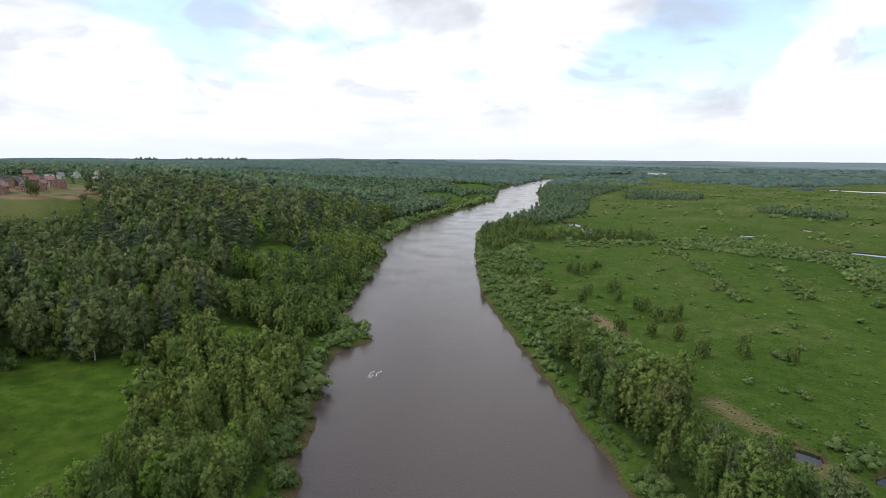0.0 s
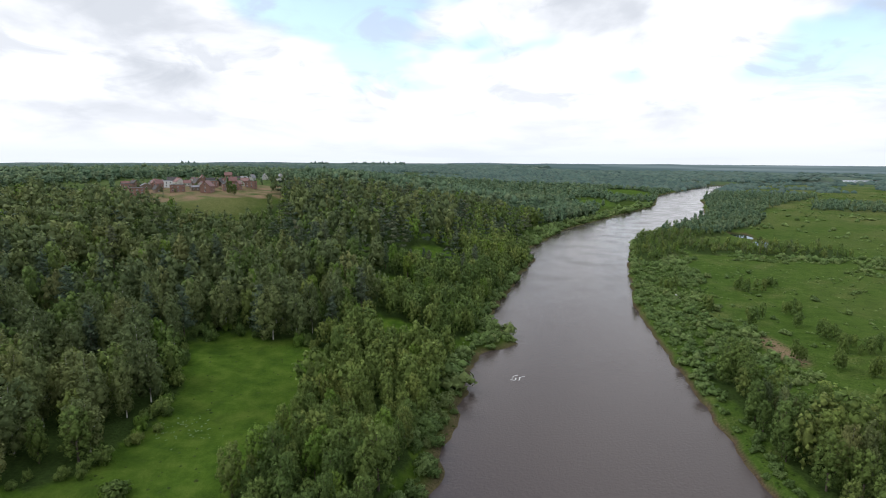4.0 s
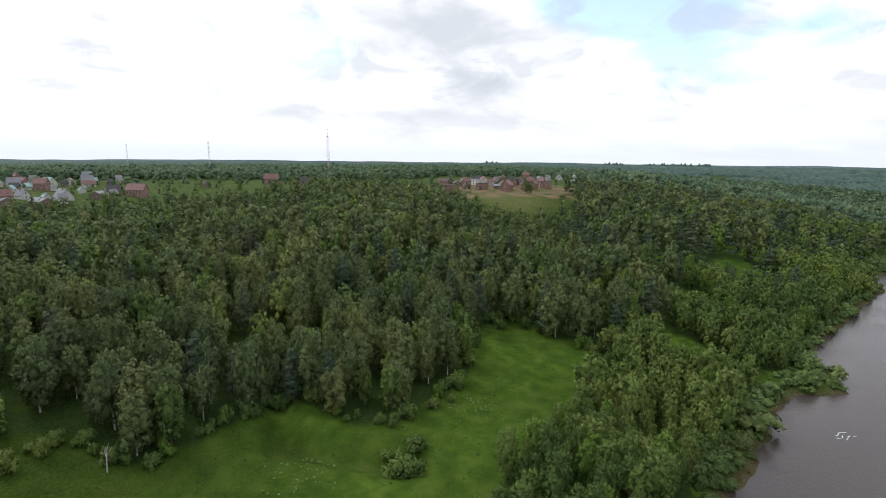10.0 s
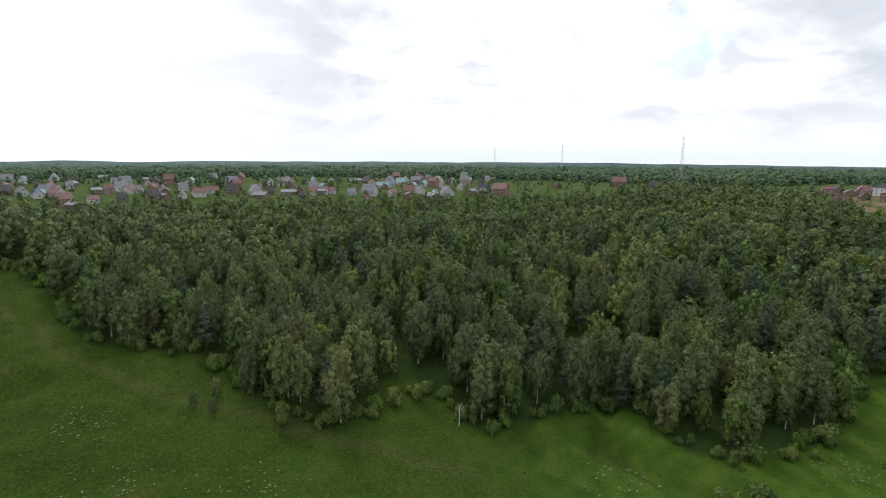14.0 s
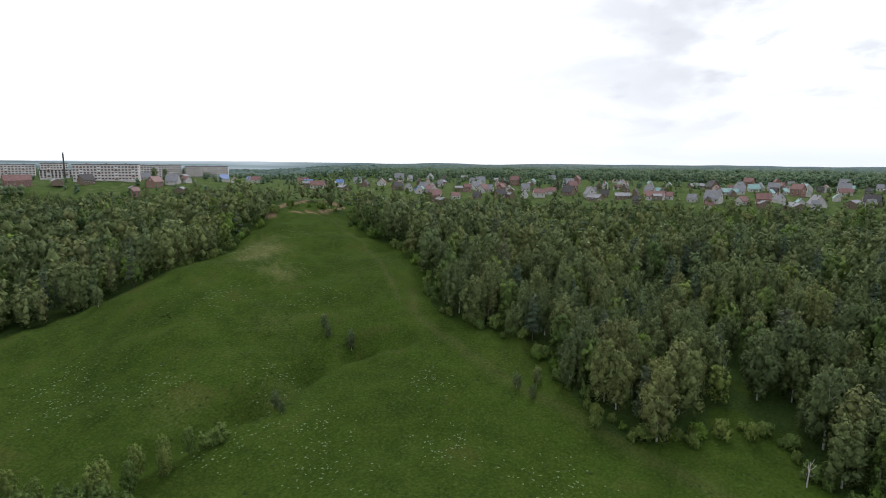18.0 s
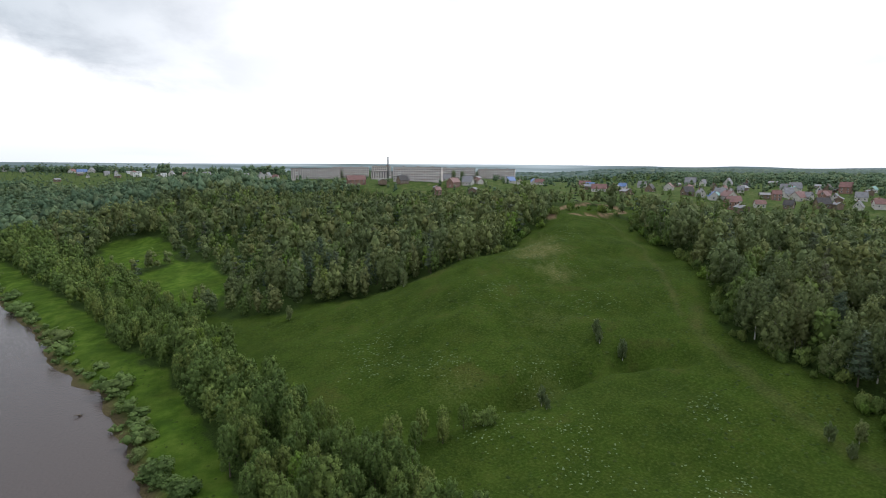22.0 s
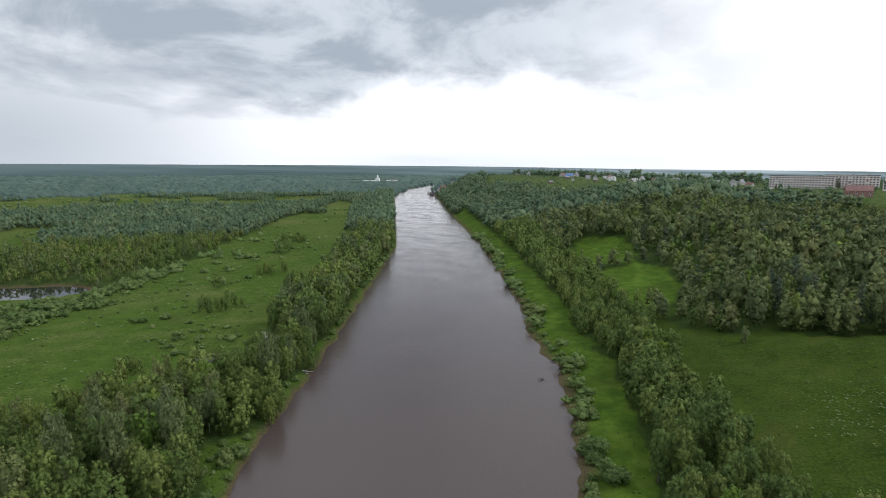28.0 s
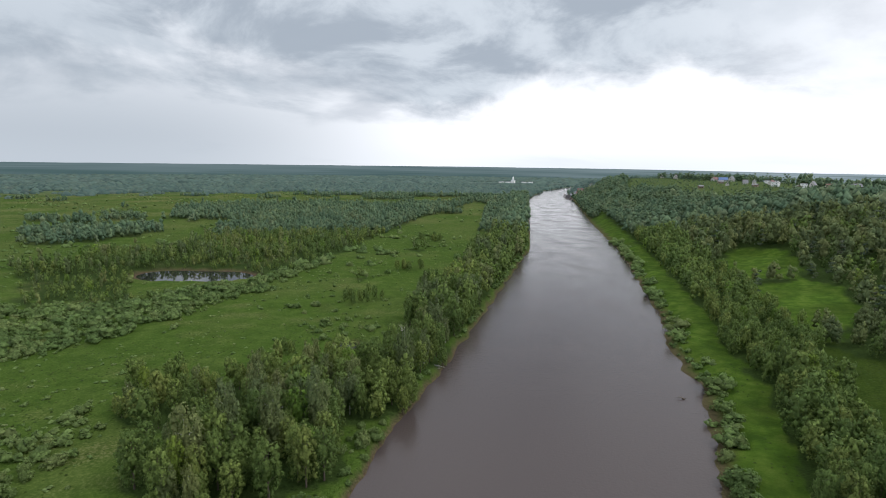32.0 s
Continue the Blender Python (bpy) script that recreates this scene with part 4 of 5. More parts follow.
nx, ny, rng = stands(70, NEAR_R, 11, 8.8, 5.2, 5.7)
nk, nt, nw = species(nx, ny, rng)
nz = height(nx, ny)
order = np.argsort(np.hypot(nx, ny))
made, rest = [0] * len(names), []
for i in order:
    k = nk[i]
    if made[k] < 285:
        made[k] += 1
        plant(names[k], nx[i], ny[i], nz[i], nt[i], nt[i] * nw[i] * rng.uniform(0.8, 1.1), rng, "trees of the river belt" if k in (1, 6) else "trees of the hillside wood")
    else:
        rest.append(i)
rest = np.array(rest)
for n, key in enumerate(names):
    s = rest[nk[rest] == n]
    if len(s):
        mass(key.split("_")[0] + "_wood", HIGH[key], nx[s], ny[s], nz[s] - 0.2, nt[s], nw[s] * rng.uniform(0.85, 1.2, len(s)), KINDS[key][1], "wood of " + key.replace("_", " ") + "s on the valley side", "wood")
# beyond 660 m every kind takes the haze-tinted leaves
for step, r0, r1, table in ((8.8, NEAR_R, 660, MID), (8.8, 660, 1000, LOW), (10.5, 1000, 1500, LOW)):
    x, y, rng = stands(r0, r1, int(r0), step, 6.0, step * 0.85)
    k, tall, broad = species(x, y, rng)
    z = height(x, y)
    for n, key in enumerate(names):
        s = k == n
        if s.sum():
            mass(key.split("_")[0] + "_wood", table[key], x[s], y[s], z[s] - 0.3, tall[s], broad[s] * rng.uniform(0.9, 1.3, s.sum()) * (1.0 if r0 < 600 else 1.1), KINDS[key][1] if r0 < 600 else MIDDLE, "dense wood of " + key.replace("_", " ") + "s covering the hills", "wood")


def dome(seed):
    """A far crown: two rings and a top."""
    r = np.random.RandomState(seed)
    v = [(q * w * math.cos(1.2566 * k + o), q * w * math.sin(1.2566 * k + o), h) for w, h, o in ((0.52, 0.0, 0), (0.5, 0.55, 0.6)) for k, q in enumerate(r.uniform(0.8, 1.2, 5))] + [(0, 0, 1.0)]
    f = [(k, (k + 1) % 5, 5 + k) for k in range(5)] + [((k + 1) % 5, 5 + (k + 1) % 5, 5 + k) for k in range(5)] + [(5 + k, 5 + (k + 1) % 5, 10) for k in range(5)]
    v = np.array(v)
    return v, np.array(f), unit(v * [1, 1, 1.2] + [0, 0, 0.1])


rock = [dome(k) for k in range(5)]
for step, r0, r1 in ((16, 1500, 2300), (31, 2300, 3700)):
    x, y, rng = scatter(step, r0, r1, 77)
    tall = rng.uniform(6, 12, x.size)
    mass("far_wood", rock, x, y, height(x, y) - 1, tall, rng.uniform(1.1, 1.7, x.size) * step / 15, FAR, "distant forest tinted blue-green by painted haze, reaching to the horizon", "forest")


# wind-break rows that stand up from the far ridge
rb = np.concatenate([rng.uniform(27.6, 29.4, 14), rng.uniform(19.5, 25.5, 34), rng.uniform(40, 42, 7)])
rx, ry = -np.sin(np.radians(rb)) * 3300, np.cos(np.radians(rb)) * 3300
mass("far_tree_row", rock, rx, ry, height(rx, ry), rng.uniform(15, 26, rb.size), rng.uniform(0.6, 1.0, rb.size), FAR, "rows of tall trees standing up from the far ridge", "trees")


# clumps of slim poplars on the flood meadow
px, py = [], []
for cx, cy, cr in CLUMPS[:22]:
    n = max(2, int(cr * 1.1))
    a, q = rng.uniform(0, 6.283, n), cr * np.sqrt(rng.rand(n))
    px.append(cx + q * np.cos(a)), py.append(cy + q * np.sin(a))
px, py = np.concatenate(px), np.concatenate(py)
mass("poplar_clumps", HIGH["alder_tree"], px, py, height(px, py) - 0.2, rng.uniform(5.5, 10.0, px.size), rng.uniform(0.75, 1.1, px.size), BROAD, "clumps of slim dark poplars on the flood meadow", "trees")


# ---- bushes ----
def shrubbery(x, y):
    """0 to 1: how densely low bushes stand."""
    d, a = polar(x, y)
    left, right = bank(x, y)
    fine, patch = waves(x, y, 26, 61), waves(x, y, 130, 62)
    b = np.where((right > 3) & (d < 700), 0.03 + 0.12 * (patch > 0.2) * (fine > 0.1) + 0.35 * (fine + 0.8 * patch > 1.5), 0)
    for poly, thick in SHRUBS:
        b = np.maximum(b, np.where(inside(x + 4 * fine, y + 4 * waves(x, y, 21, 63), poly), thick, 0))
    b = np.maximum(b, np.where((right > 1.5) & (right < 12), 0.6, 0))
    b = np.maximum(b, np.where((right > 2) & (right < 42 + 6 * fine) & (y > 215) & (y < 520), 0.85, 0))
    b = np.maximum(b, np.where((left > 2) & (left < 8 + 3 * fine) & (y < 60) & (y > -1000), 0.6, 0))
    b = np.maximum(b, np.where((left > 2) & (left < 14) & (y >= 60) & (y < 480), 0.75, 0))
    b = np.maximum(b, np.where((left > 3) & (left < 22) & (y > 222) & (y < 262), 0.9, 0))
    b = np.maximum(b, np.where((left > 3) & (left < 26) & (y >= 480) & (y < 1050), 0.7, 0))
    b = np.where(d > 640, b * (right < 40), b)
    near_side = np.minimum(ponds(x * (1 + 9 / d), y * (1 + 9 / d)), ponds(x * (1 + 20 / d), y * (1 + 20 / d)))
    return np.where((woods(x, y) > 0.5) | (ponds(x, y) < 1.35) | (near_side < 1.1), 0.0, b)


rng = np.random.RandomState(91)
g = np.arange(-640, 1080, 3.6)
bx, by = (q.ravel() for q in np.meshgrid(g, g))
bx, by = bx + rng.uniform(-1.7, 1.7, bx.size), by + rng.uniform(-1.7, 1.7, bx.size)
keep = (np.hypot(bx, by) < np.where(by > 400, 1080, 640)) & (np.hypot(bx, by) > 80)
bx, by = bx[keep], by[keep]
keep = rng.rand(bx.size) < shrubbery(bx, by)
bx, by = bx[keep], by[keep]
bz = height(bx, by)
bt = np.clip(rng.gamma(5, 0.52, bx.size), 1.1, 5.0) * np.where((bx > 240) & (by < -100), 1.25, 1.0)
bl, _br = bank(bx, by)
bt = np.where((_br > 12) & (rng.rand(bx.size) < 0.6) & (shrubbery(bx, by) < 0.5), bt * 0.5, bt)
bt = np.where((bl > 0) & (bl < 16), bt * rng.uniform(0.9, 2.0, bx.size), bt)
order = np.argsort(np.hypot(bx, by))
for i in order[:290]:
    plant("willow_bush", bx[i], by[i], bz[i], bt[i], bt[i] * rng.uniform(0.9, 1.5), rng, "willow bushes by the river")
far_b = order[290:]
for some, protos in ((far_b[:2600], [crown(700 + k, "bush", 90, 0.085, 0.5, 0.95, OCTA) for k in range(6)]), (far_b[2600:], [crown(710 + k, "bush", 20, 0.15, 0.2, 1.05, OCTA) for k in range(6)])):
    if len(some):
        mass("willow_scrub", protos, bx[some], by[some], bz[some] - 0.1, bt[some], rng.uniform(0.9, 1.6, len(some)), WILLOW, "scattered grey-green willow scrub over the flood meadow", "scrub")

# young growth along the edge of the wood
edge_pts = []
for (ax, ay), (qx, qy) in zip(MEADOW[3:36], MEADOW[4:37]):
    for _k in range(int(math.hypot(qx - ax, qy - ay) / 3.2)):
        f = rng.rand()
        edge_pts.append((ax + (qx - ax) * f + rng.normal(0, 2.2), ay + (qy - ay) * f + rng.normal(0, 2.2)))
for x, y in edge_pts[:230]:
    tall = rng.uniform(2.6, 7.0)
    plant("maple_bush" if rng.rand() < 0.15 else "hazel_bush", x, y, float(height(x, y)), tall, tall * rng.uniform(0.55, 0.9), rng, "young growth at the edge of the wood")

# mottled scrub farther out on the flood plain
rng = np.random.RandomState(97)
g = np.arange(-1500, 1700, 10.0)
sx, sy = (q.ravel() for q in np.meshgrid(g[g > 0], g))
sx, sy = sx + rng.uniform(-4, 4, sx.size), sy + rng.uniform(-4, 4, sx.size)
sd = np.hypot(sx, sy)
thick = 0.03 + 0.5 * (waves(sx, sy, 60, 64) + 0.8 * waves(sx, sy, 210, 65) > 0.75)
keep = (sd > 600) & (sd < 1650) & (bank(sx, sy)[1] > 20) & (rng.rand(sx.size) < thick)
sx, sy = sx[keep], sy[keep]
keep = (woods(sx, sy) < 0.5) & (ponds(sx, sy) > 1.4)
sx, sy = sx[keep], sy[keep]
st = rng.uniform(1.6, 4.2, sx.size)
mass("willow_scrub", [crown(720 + k, "bush", 4, 0.25, 0.1, 1.1, OCTA) for k in range(5)], sx, sy, height(sx, sy) - 0.2, st, rng.uniform(0.9, 1.7, sx.size), WILLOW, "mottled willow scrub far out on the flood plain", "scrub")


# tussocks and low sallow all over the flood meadow
rng = np.random.RandomState(98)
g = np.arange(-620, 760, 4.2)
sx, sy = (q.ravel() for q in np.meshgrid(g[g > 0], g))
sx, sy = sx + rng.uniform(-2, 2, sx.size), sy + rng.uniform(-2, 2, sx.size)
thick = 0.10 + 0.30 * (waves(sx, sy, 34, 66) + 0.7 * waves(sx, sy, 120, 67) > 0.45)
keep = (np.hypot(sx, sy) < 720) & (np.hypot(sx, sy) > 100) & (bank(sx, sy)[1] > 4) & (rng.rand(sx.size) < thick)
sx, sy = sx[keep], sy[keep]
keep = (woods(sx, sy) < 0.5) & (ponds(sx, sy) > 1.3)
sx, sy = sx[keep], sy[keep]
mass("meadow_tussocks", [crown(740 + k, "bush", 5, 0.22, 0.1, 1.0, OCTA) for k in range(6)], sx, sy, height(sx, sy) - 0.1, rng.uniform(0.35, 1.1, sx.size), rng.uniform(1.0, 2.2, sx.size), WILLOW, "low green tussocks and sallow dotted over the flood meadow", "scrub")


# ---- houses, the town and the masts ----
def part(name, bm, mat, parent, label=""):
    me = bpy.data.meshes.new(name)
    bm.to_mesh(me)
    bm.free()
    me.materials.append(mat)
    ob = new(name, me)
    ob.parent = parent
    return tagged(ob, label)


def box(bm, x0, x1, y0, y1, z0, z1):
    v = [bm.verts.new(p) for p in ((x0, y0, z0), (x1, y0, z0), (x1, y1, z0), (x0, y1, z0), (x0, y0, z1), (x1, y0, z1), (x1, y1, z1), (x0, y1, z1))]
    for f in ((3, 2, 1, 0), (4, 5, 6, 7), (0, 1, 5, 4), (1, 2, 6, 5), (2, 3, 7, 6), (3, 0, 4, 7)):
        bm.faces.new([v[k] for k in f])
    return bm


def prism(bm, profile, y0, y1):
    """A closed outline in x and z, drawn out along y."""
    a, b = [bm.verts.new((x, y0, z)) for x, z in profile], [bm.verts.new((x, y1, z)) for x, z in profile]
    bm.faces.new(a)
    bm.faces.new(b[::-1])
    for k in range(len(a)):
        bm.faces.new((a[k - 1], b[k - 1], b[k], a[k])[::-1])
    bmesh.ops.recalc_face_normals(bm, faces=bm.faces)
    return bm


PLASTER = plain("whitewashed_wall", (0.52, 0.50, 0.46), 0.85, 0.5, 0.18)
BRICKS = plain("red_brick_wall", (0.26, 0.155, 0.12), 0.9, 0.8, 0.3)
TIMBER = plain("weathered_boards", (0.20, 0.15, 0.11), 0.9, 0.9, 0.35)
GREY_ROOF = plain("grey_slate_roof", (0.24, 0.24, 0.25), 0.7, 0.6, 0.25)
RED_ROOF = plain("red_metal_roof", (0.20, 0.105, 0.095), 0.55, 0.4, 0.25)
DARK_ROOF = plain("dark_roof", (0.075, 0.07, 0.07), 0.7, 0.6, 0.3)
BLUE_ROOF = plain("blue_metal_roof", (0.14, 0.22, 0.42), 0.5, 0.4, 0.2)
TEAL_ROOF = plain("pale_green_roof", (0.25, 0.40, 0.38), 0.5, 0.4, 0.2)
PANEL = plain("pinkish_concrete_panels", (0.62, 0.56, 0.53), 0.85, 0.25, 0.15)
GLASS = plain("window_glass", (0.035, 0.042, 0.05), 0.15, 1.0, 0.3, 0.6)
WHITE = plain("white_paint", (0.75, 0.75, 0.73), 0.6, 0.5, 0.08)
STEEL = plain("galvanised_steel", (0.42, 0.42, 0.43), 0.5, 0.6, 0.2, 0.5, 0.6)
RED_PAINT = plain("red_paint", (0.45, 0.06, 0.05), 0.5, 0.6, 0.2)
STYLES = {  # walls, roof, storeys, roof shape, label
    0: (PLASTER, GREY_ROOF, 1, "gable", "white plastered village house with a grey gabled roof"),
    1: (PLASTER, RED_ROOF, 1, "gable", "low village house under a broad red metal roof"),
    2: (BRICKS, RED_ROOF, 2, "gable", "red brick house with a red roof"),
    3: (TIMBER, DARK_ROOF, 1, "gable", "dark timber cottage with a dark steep roof"),
    4: (PLASTER, BLUE_ROOF, 1, "gable", "light house with a blue metal roof"),
    5: (PLASTER, TEAL_ROOF, 1, "gable", "light cottage with a pale green roof"),
    6: (TIMBER, GREY_ROOF, 1, "gable", "long grey barn with a low gabled roof"),
    7: (WHITE, GREY_ROOF, 2, "flat", "new white house with a flat roof"),
    8: (BRICKS, DARK_ROOF, 2, "flat", "unfinished brick house without a roof"),
}
_bm = box(bmesh.new(), -0.55, 0.55, -0.05, 0.05, 0, 1.4)
WINDOW = bpy.data.meshes.new("window")
_bm.to_mesh(WINDOW)
_bm.free()
WINDOW.materials.append(GLASS)
_bm = box(bmesh.new(), -0.68, 0.68, -0.03, 0.03, -0.12, 1.52)
CASING = bpy.data.meshes.new("casing")
_bm.to_mesh(CASING)
_bm.free()
CASING.materials.append(WHITE)


def opening(parent, x, y, z, turn, wide=1.0, cased=True):
    o = new("window", WINDOW)
    o.parent, o.matrix_basis = parent, pose(x, y, z, 0, 0, turn) @ Matrix.Diagonal((wide, 1, 1, 1))
    if cased:
        new("frame", CASING).parent = o


def at_bearing(bearing, d):
    b = radians(bearing)
    return -math.sin(b) * d, math.cos(b) * d


def house(bearing, d, wide, style, rng, group, name="house"):
    walls, roofing, storeys, shape, label = STYLES[style]
    x, y = at_bearing(bearing, d)
    z = float(height(x, y))
    long = float(np.clip(wide * (0.78 if style in (0, 1, 2, 4, 5) else 0.92), 6, 24))
    deep = float(np.clip(long * rng.uniform(0.68, 0.9), 5.5, 10))
    tall = 2.9 * storeys + rng.uniform(0.2, 0.9)
    h = tagged(new(name), label, "house", group=group)
    h.matrix_basis = pose(x, y, z, 0, 0, bearing + rng.uniform(-35, 35) + (90 if rng.rand() < 0.5 and shape == "gable" else 0))
    rise = {0: 0.68, 1: 0.46, 6: 0.26, 3: 0.6}.get(style, 0.52) * deep
    if shape == "gable":
        part("wall", prism(bmesh.new(), [(-deep / 2, -1.5), (deep / 2, -1.5), (deep / 2, tall), (0, tall + rise), (-deep / 2, tall)], -long / 2, long / 2), walls, h).matrix_basis = pose(0, 0, 0, 0, 0, 90)
        e = 0.5
        drop = rise * e / (deep / 2)
        roof = part("roof", prism(bmesh.new(), [(-deep / 2 - e, tall - drop + 0.02), (0, tall + rise + 0.02), (deep / 2 + e, tall - drop + 0.02), (deep / 2 + e, tall - drop + 0.26), (0, tall + rise + 0.28), (-deep / 2 - e, tall - drop + 0.26)], -long / 2 - 0.5, long / 2 + 0.5), roofing, h)
        roof.matrix_basis = pose(0, 0, 0, 0, 0, 90)
        cx = rng.uniform(-0.25, 0.25) * long
        part("chimney", box(bmesh.new(), cx - 0.35, cx + 0.35, 0.6, 1.3, tall + rise * 0.5, tall + rise + 1.0), BRICKS, h)
    else:
        part("wall", box(bmesh.new(), -long / 2, long / 2, -deep / 2, deep / 2, -1.5, tall), walls, h)
        part("roof", box(bmesh.new(), -long / 2 - 0.2, long / 2 + 0.2, -deep / 2 - 0.2, deep / 2 + 0.2, tall + 0.003, tall + 0.35), roofing, h)
    n = min(4, max(2, int(long / 3.8)))
    for s in range(storeys):
        for k in range(n):
            opening(h, (k + 0.5) / n * long - long / 2, -deep / 2 - 0.02, 0.9 + 2.9 * s, 0)
        opening(h, long / 2 + 0.02, 0, 0.9 + 2.9 * s, 90)
        if d < 700 and name == "house":
            opening(h, -long / 2 - 0.02, 0, 0.9 + 2.9 * s, 90)
    if shape == "gable" and style in (0, 2):
        opening(h, long / 2 + 0.02, 0, tall + rise * 0.2, 90)
        opening(h, -long / 2 - 0.02, 0, tall + rise * 0.2, 90)
    return h


def block(bearing, d, long, tall, turn, label):
    """A long block of flats of five storeys with rows of windows and loggias."""
    x, y = at_bearing(bearing, d)
    z = float(height(x, y))
    b = tagged(new("apartment_block"), label, "apartment block", group="blocks of flats in the town")
    b.matrix_basis = pose(x, y, z, 0, 0, bearing + turn)
    deep, storeys = 12.0, 5
    step = tall / (storeys + 0.3)
    part("wall", box(bmesh.new(), -long / 2, long / 2, -deep / 2, deep / 2, -4, tall), PANEL, b)
    part("roof", box(bmesh.new(), -long / 2 - 0.4, long / 2 + 0.4, -deep / 2 - 0.4, deep / 2 + 0.4, tall + 0.003, tall + 0.6), DARK_ROOF, b)
    n = int(long / 3.3)
    for s in range(storeys):
        for k in range(n):
            px = (k + 0.5) / n * long - long / 2
            if k % 5 == 2:
                part("loggia", box(bmesh.new(), px - 1.5, px + 1.5, -deep / 2 - 1.1, -deep / 2 - 0.02, 0.4 + s * step, 1.5 + s * step), WHITE if (k + s) % 3 else BRICKS, b)
            opening(b, px, -deep / 2 - 0.03, 1.0 + s * step, 0, 1.7, False)
        opening(b, -long / 2 - 0.03, -2, 1.0 + s * step, 90, 1.2, False)
        opening(b, long / 2 + 0.03, -2, 1.0 + s * step, 90, 1.2, False)
    for k in range(3):
        part("vent_shaft", box(bmesh.new(), long * (k - 1) * 0.3 - 0.6, long * (k - 1) * 0.3 + 0.6, -1, 1, tall + 0.6, tall + 1.8), BRICKS, b)


def mast(bearing, d, top, half, label):
    """A lattice mast: four legs, braces ring by ring, an antenna spike, all painted red and white."""
    x, y = at_bearing(bearing, d)
    z = float(height(x, y))
    m = tagged(new("radio_mast"), label, "mast", group="radio masts on the plateau")
    m.matrix_basis = pose(x, y, z, 0, 0, 20)
    tall = top - z
    body = tall * 0.86
    wide = lambda q: half * (1.0 if q < 0.25 else 0.32) * (1 - 0.3 * q)
    cuts = [k / 14 for k in range(15)]
    for sx, sy in ((1, 1), (1, -1), (-1, 1), (-1, -1)):
        v, f = tube([(sx * wide(q), sy * wide(q), q * body - 0.5) for q in cuts], [0.11] * 15, 4)
        o = new("leg", mesh_of("leg", (v, f), STEEL))
        o.parent = m
    for n, (q0, q1) in enumerate(zip(cuts, cuts[1:])):
        pieces = []
        for k in range(4):
            a, c = [(1, 1), (1, -1), (-1, -1), (-1, 1)][k], [(1, -1), (-1, -1), (-1, 1), (1, 1)][k]
            pieces.append(tube([(a[0] * wide(q0), a[1] * wide(q0), q0 * body), (c[0] * wide(q1), c[1] * wide(q1), q1 * body)], [0.06, 0.06], 3))
            pieces.append(tube([(c[0] * wide(q0), c[1] * wide(q0), q0 * body), (c[0] * wide(q0) * 0.99 + 0.01 * a[0], a[1] * wide(q0), q0 * body + 0.05)], [0.06, 0.06], 3))
        o = new("brace", mesh_of("brace", join(pieces), RED_PAINT if n % 2 else WHITE))
        o.parent = m
    o = new("antenna", mesh_of("antenna", tube([(0, 0, body - 1), (0, 0, tall)], [0.22, 0.1], 6), STEEL))
    o.parent = m
    part("platform", box(bmesh.new(), -1.3, 1.3, -1.3, 1.3, body - 1.2, body - 0.9), STEEL, m)


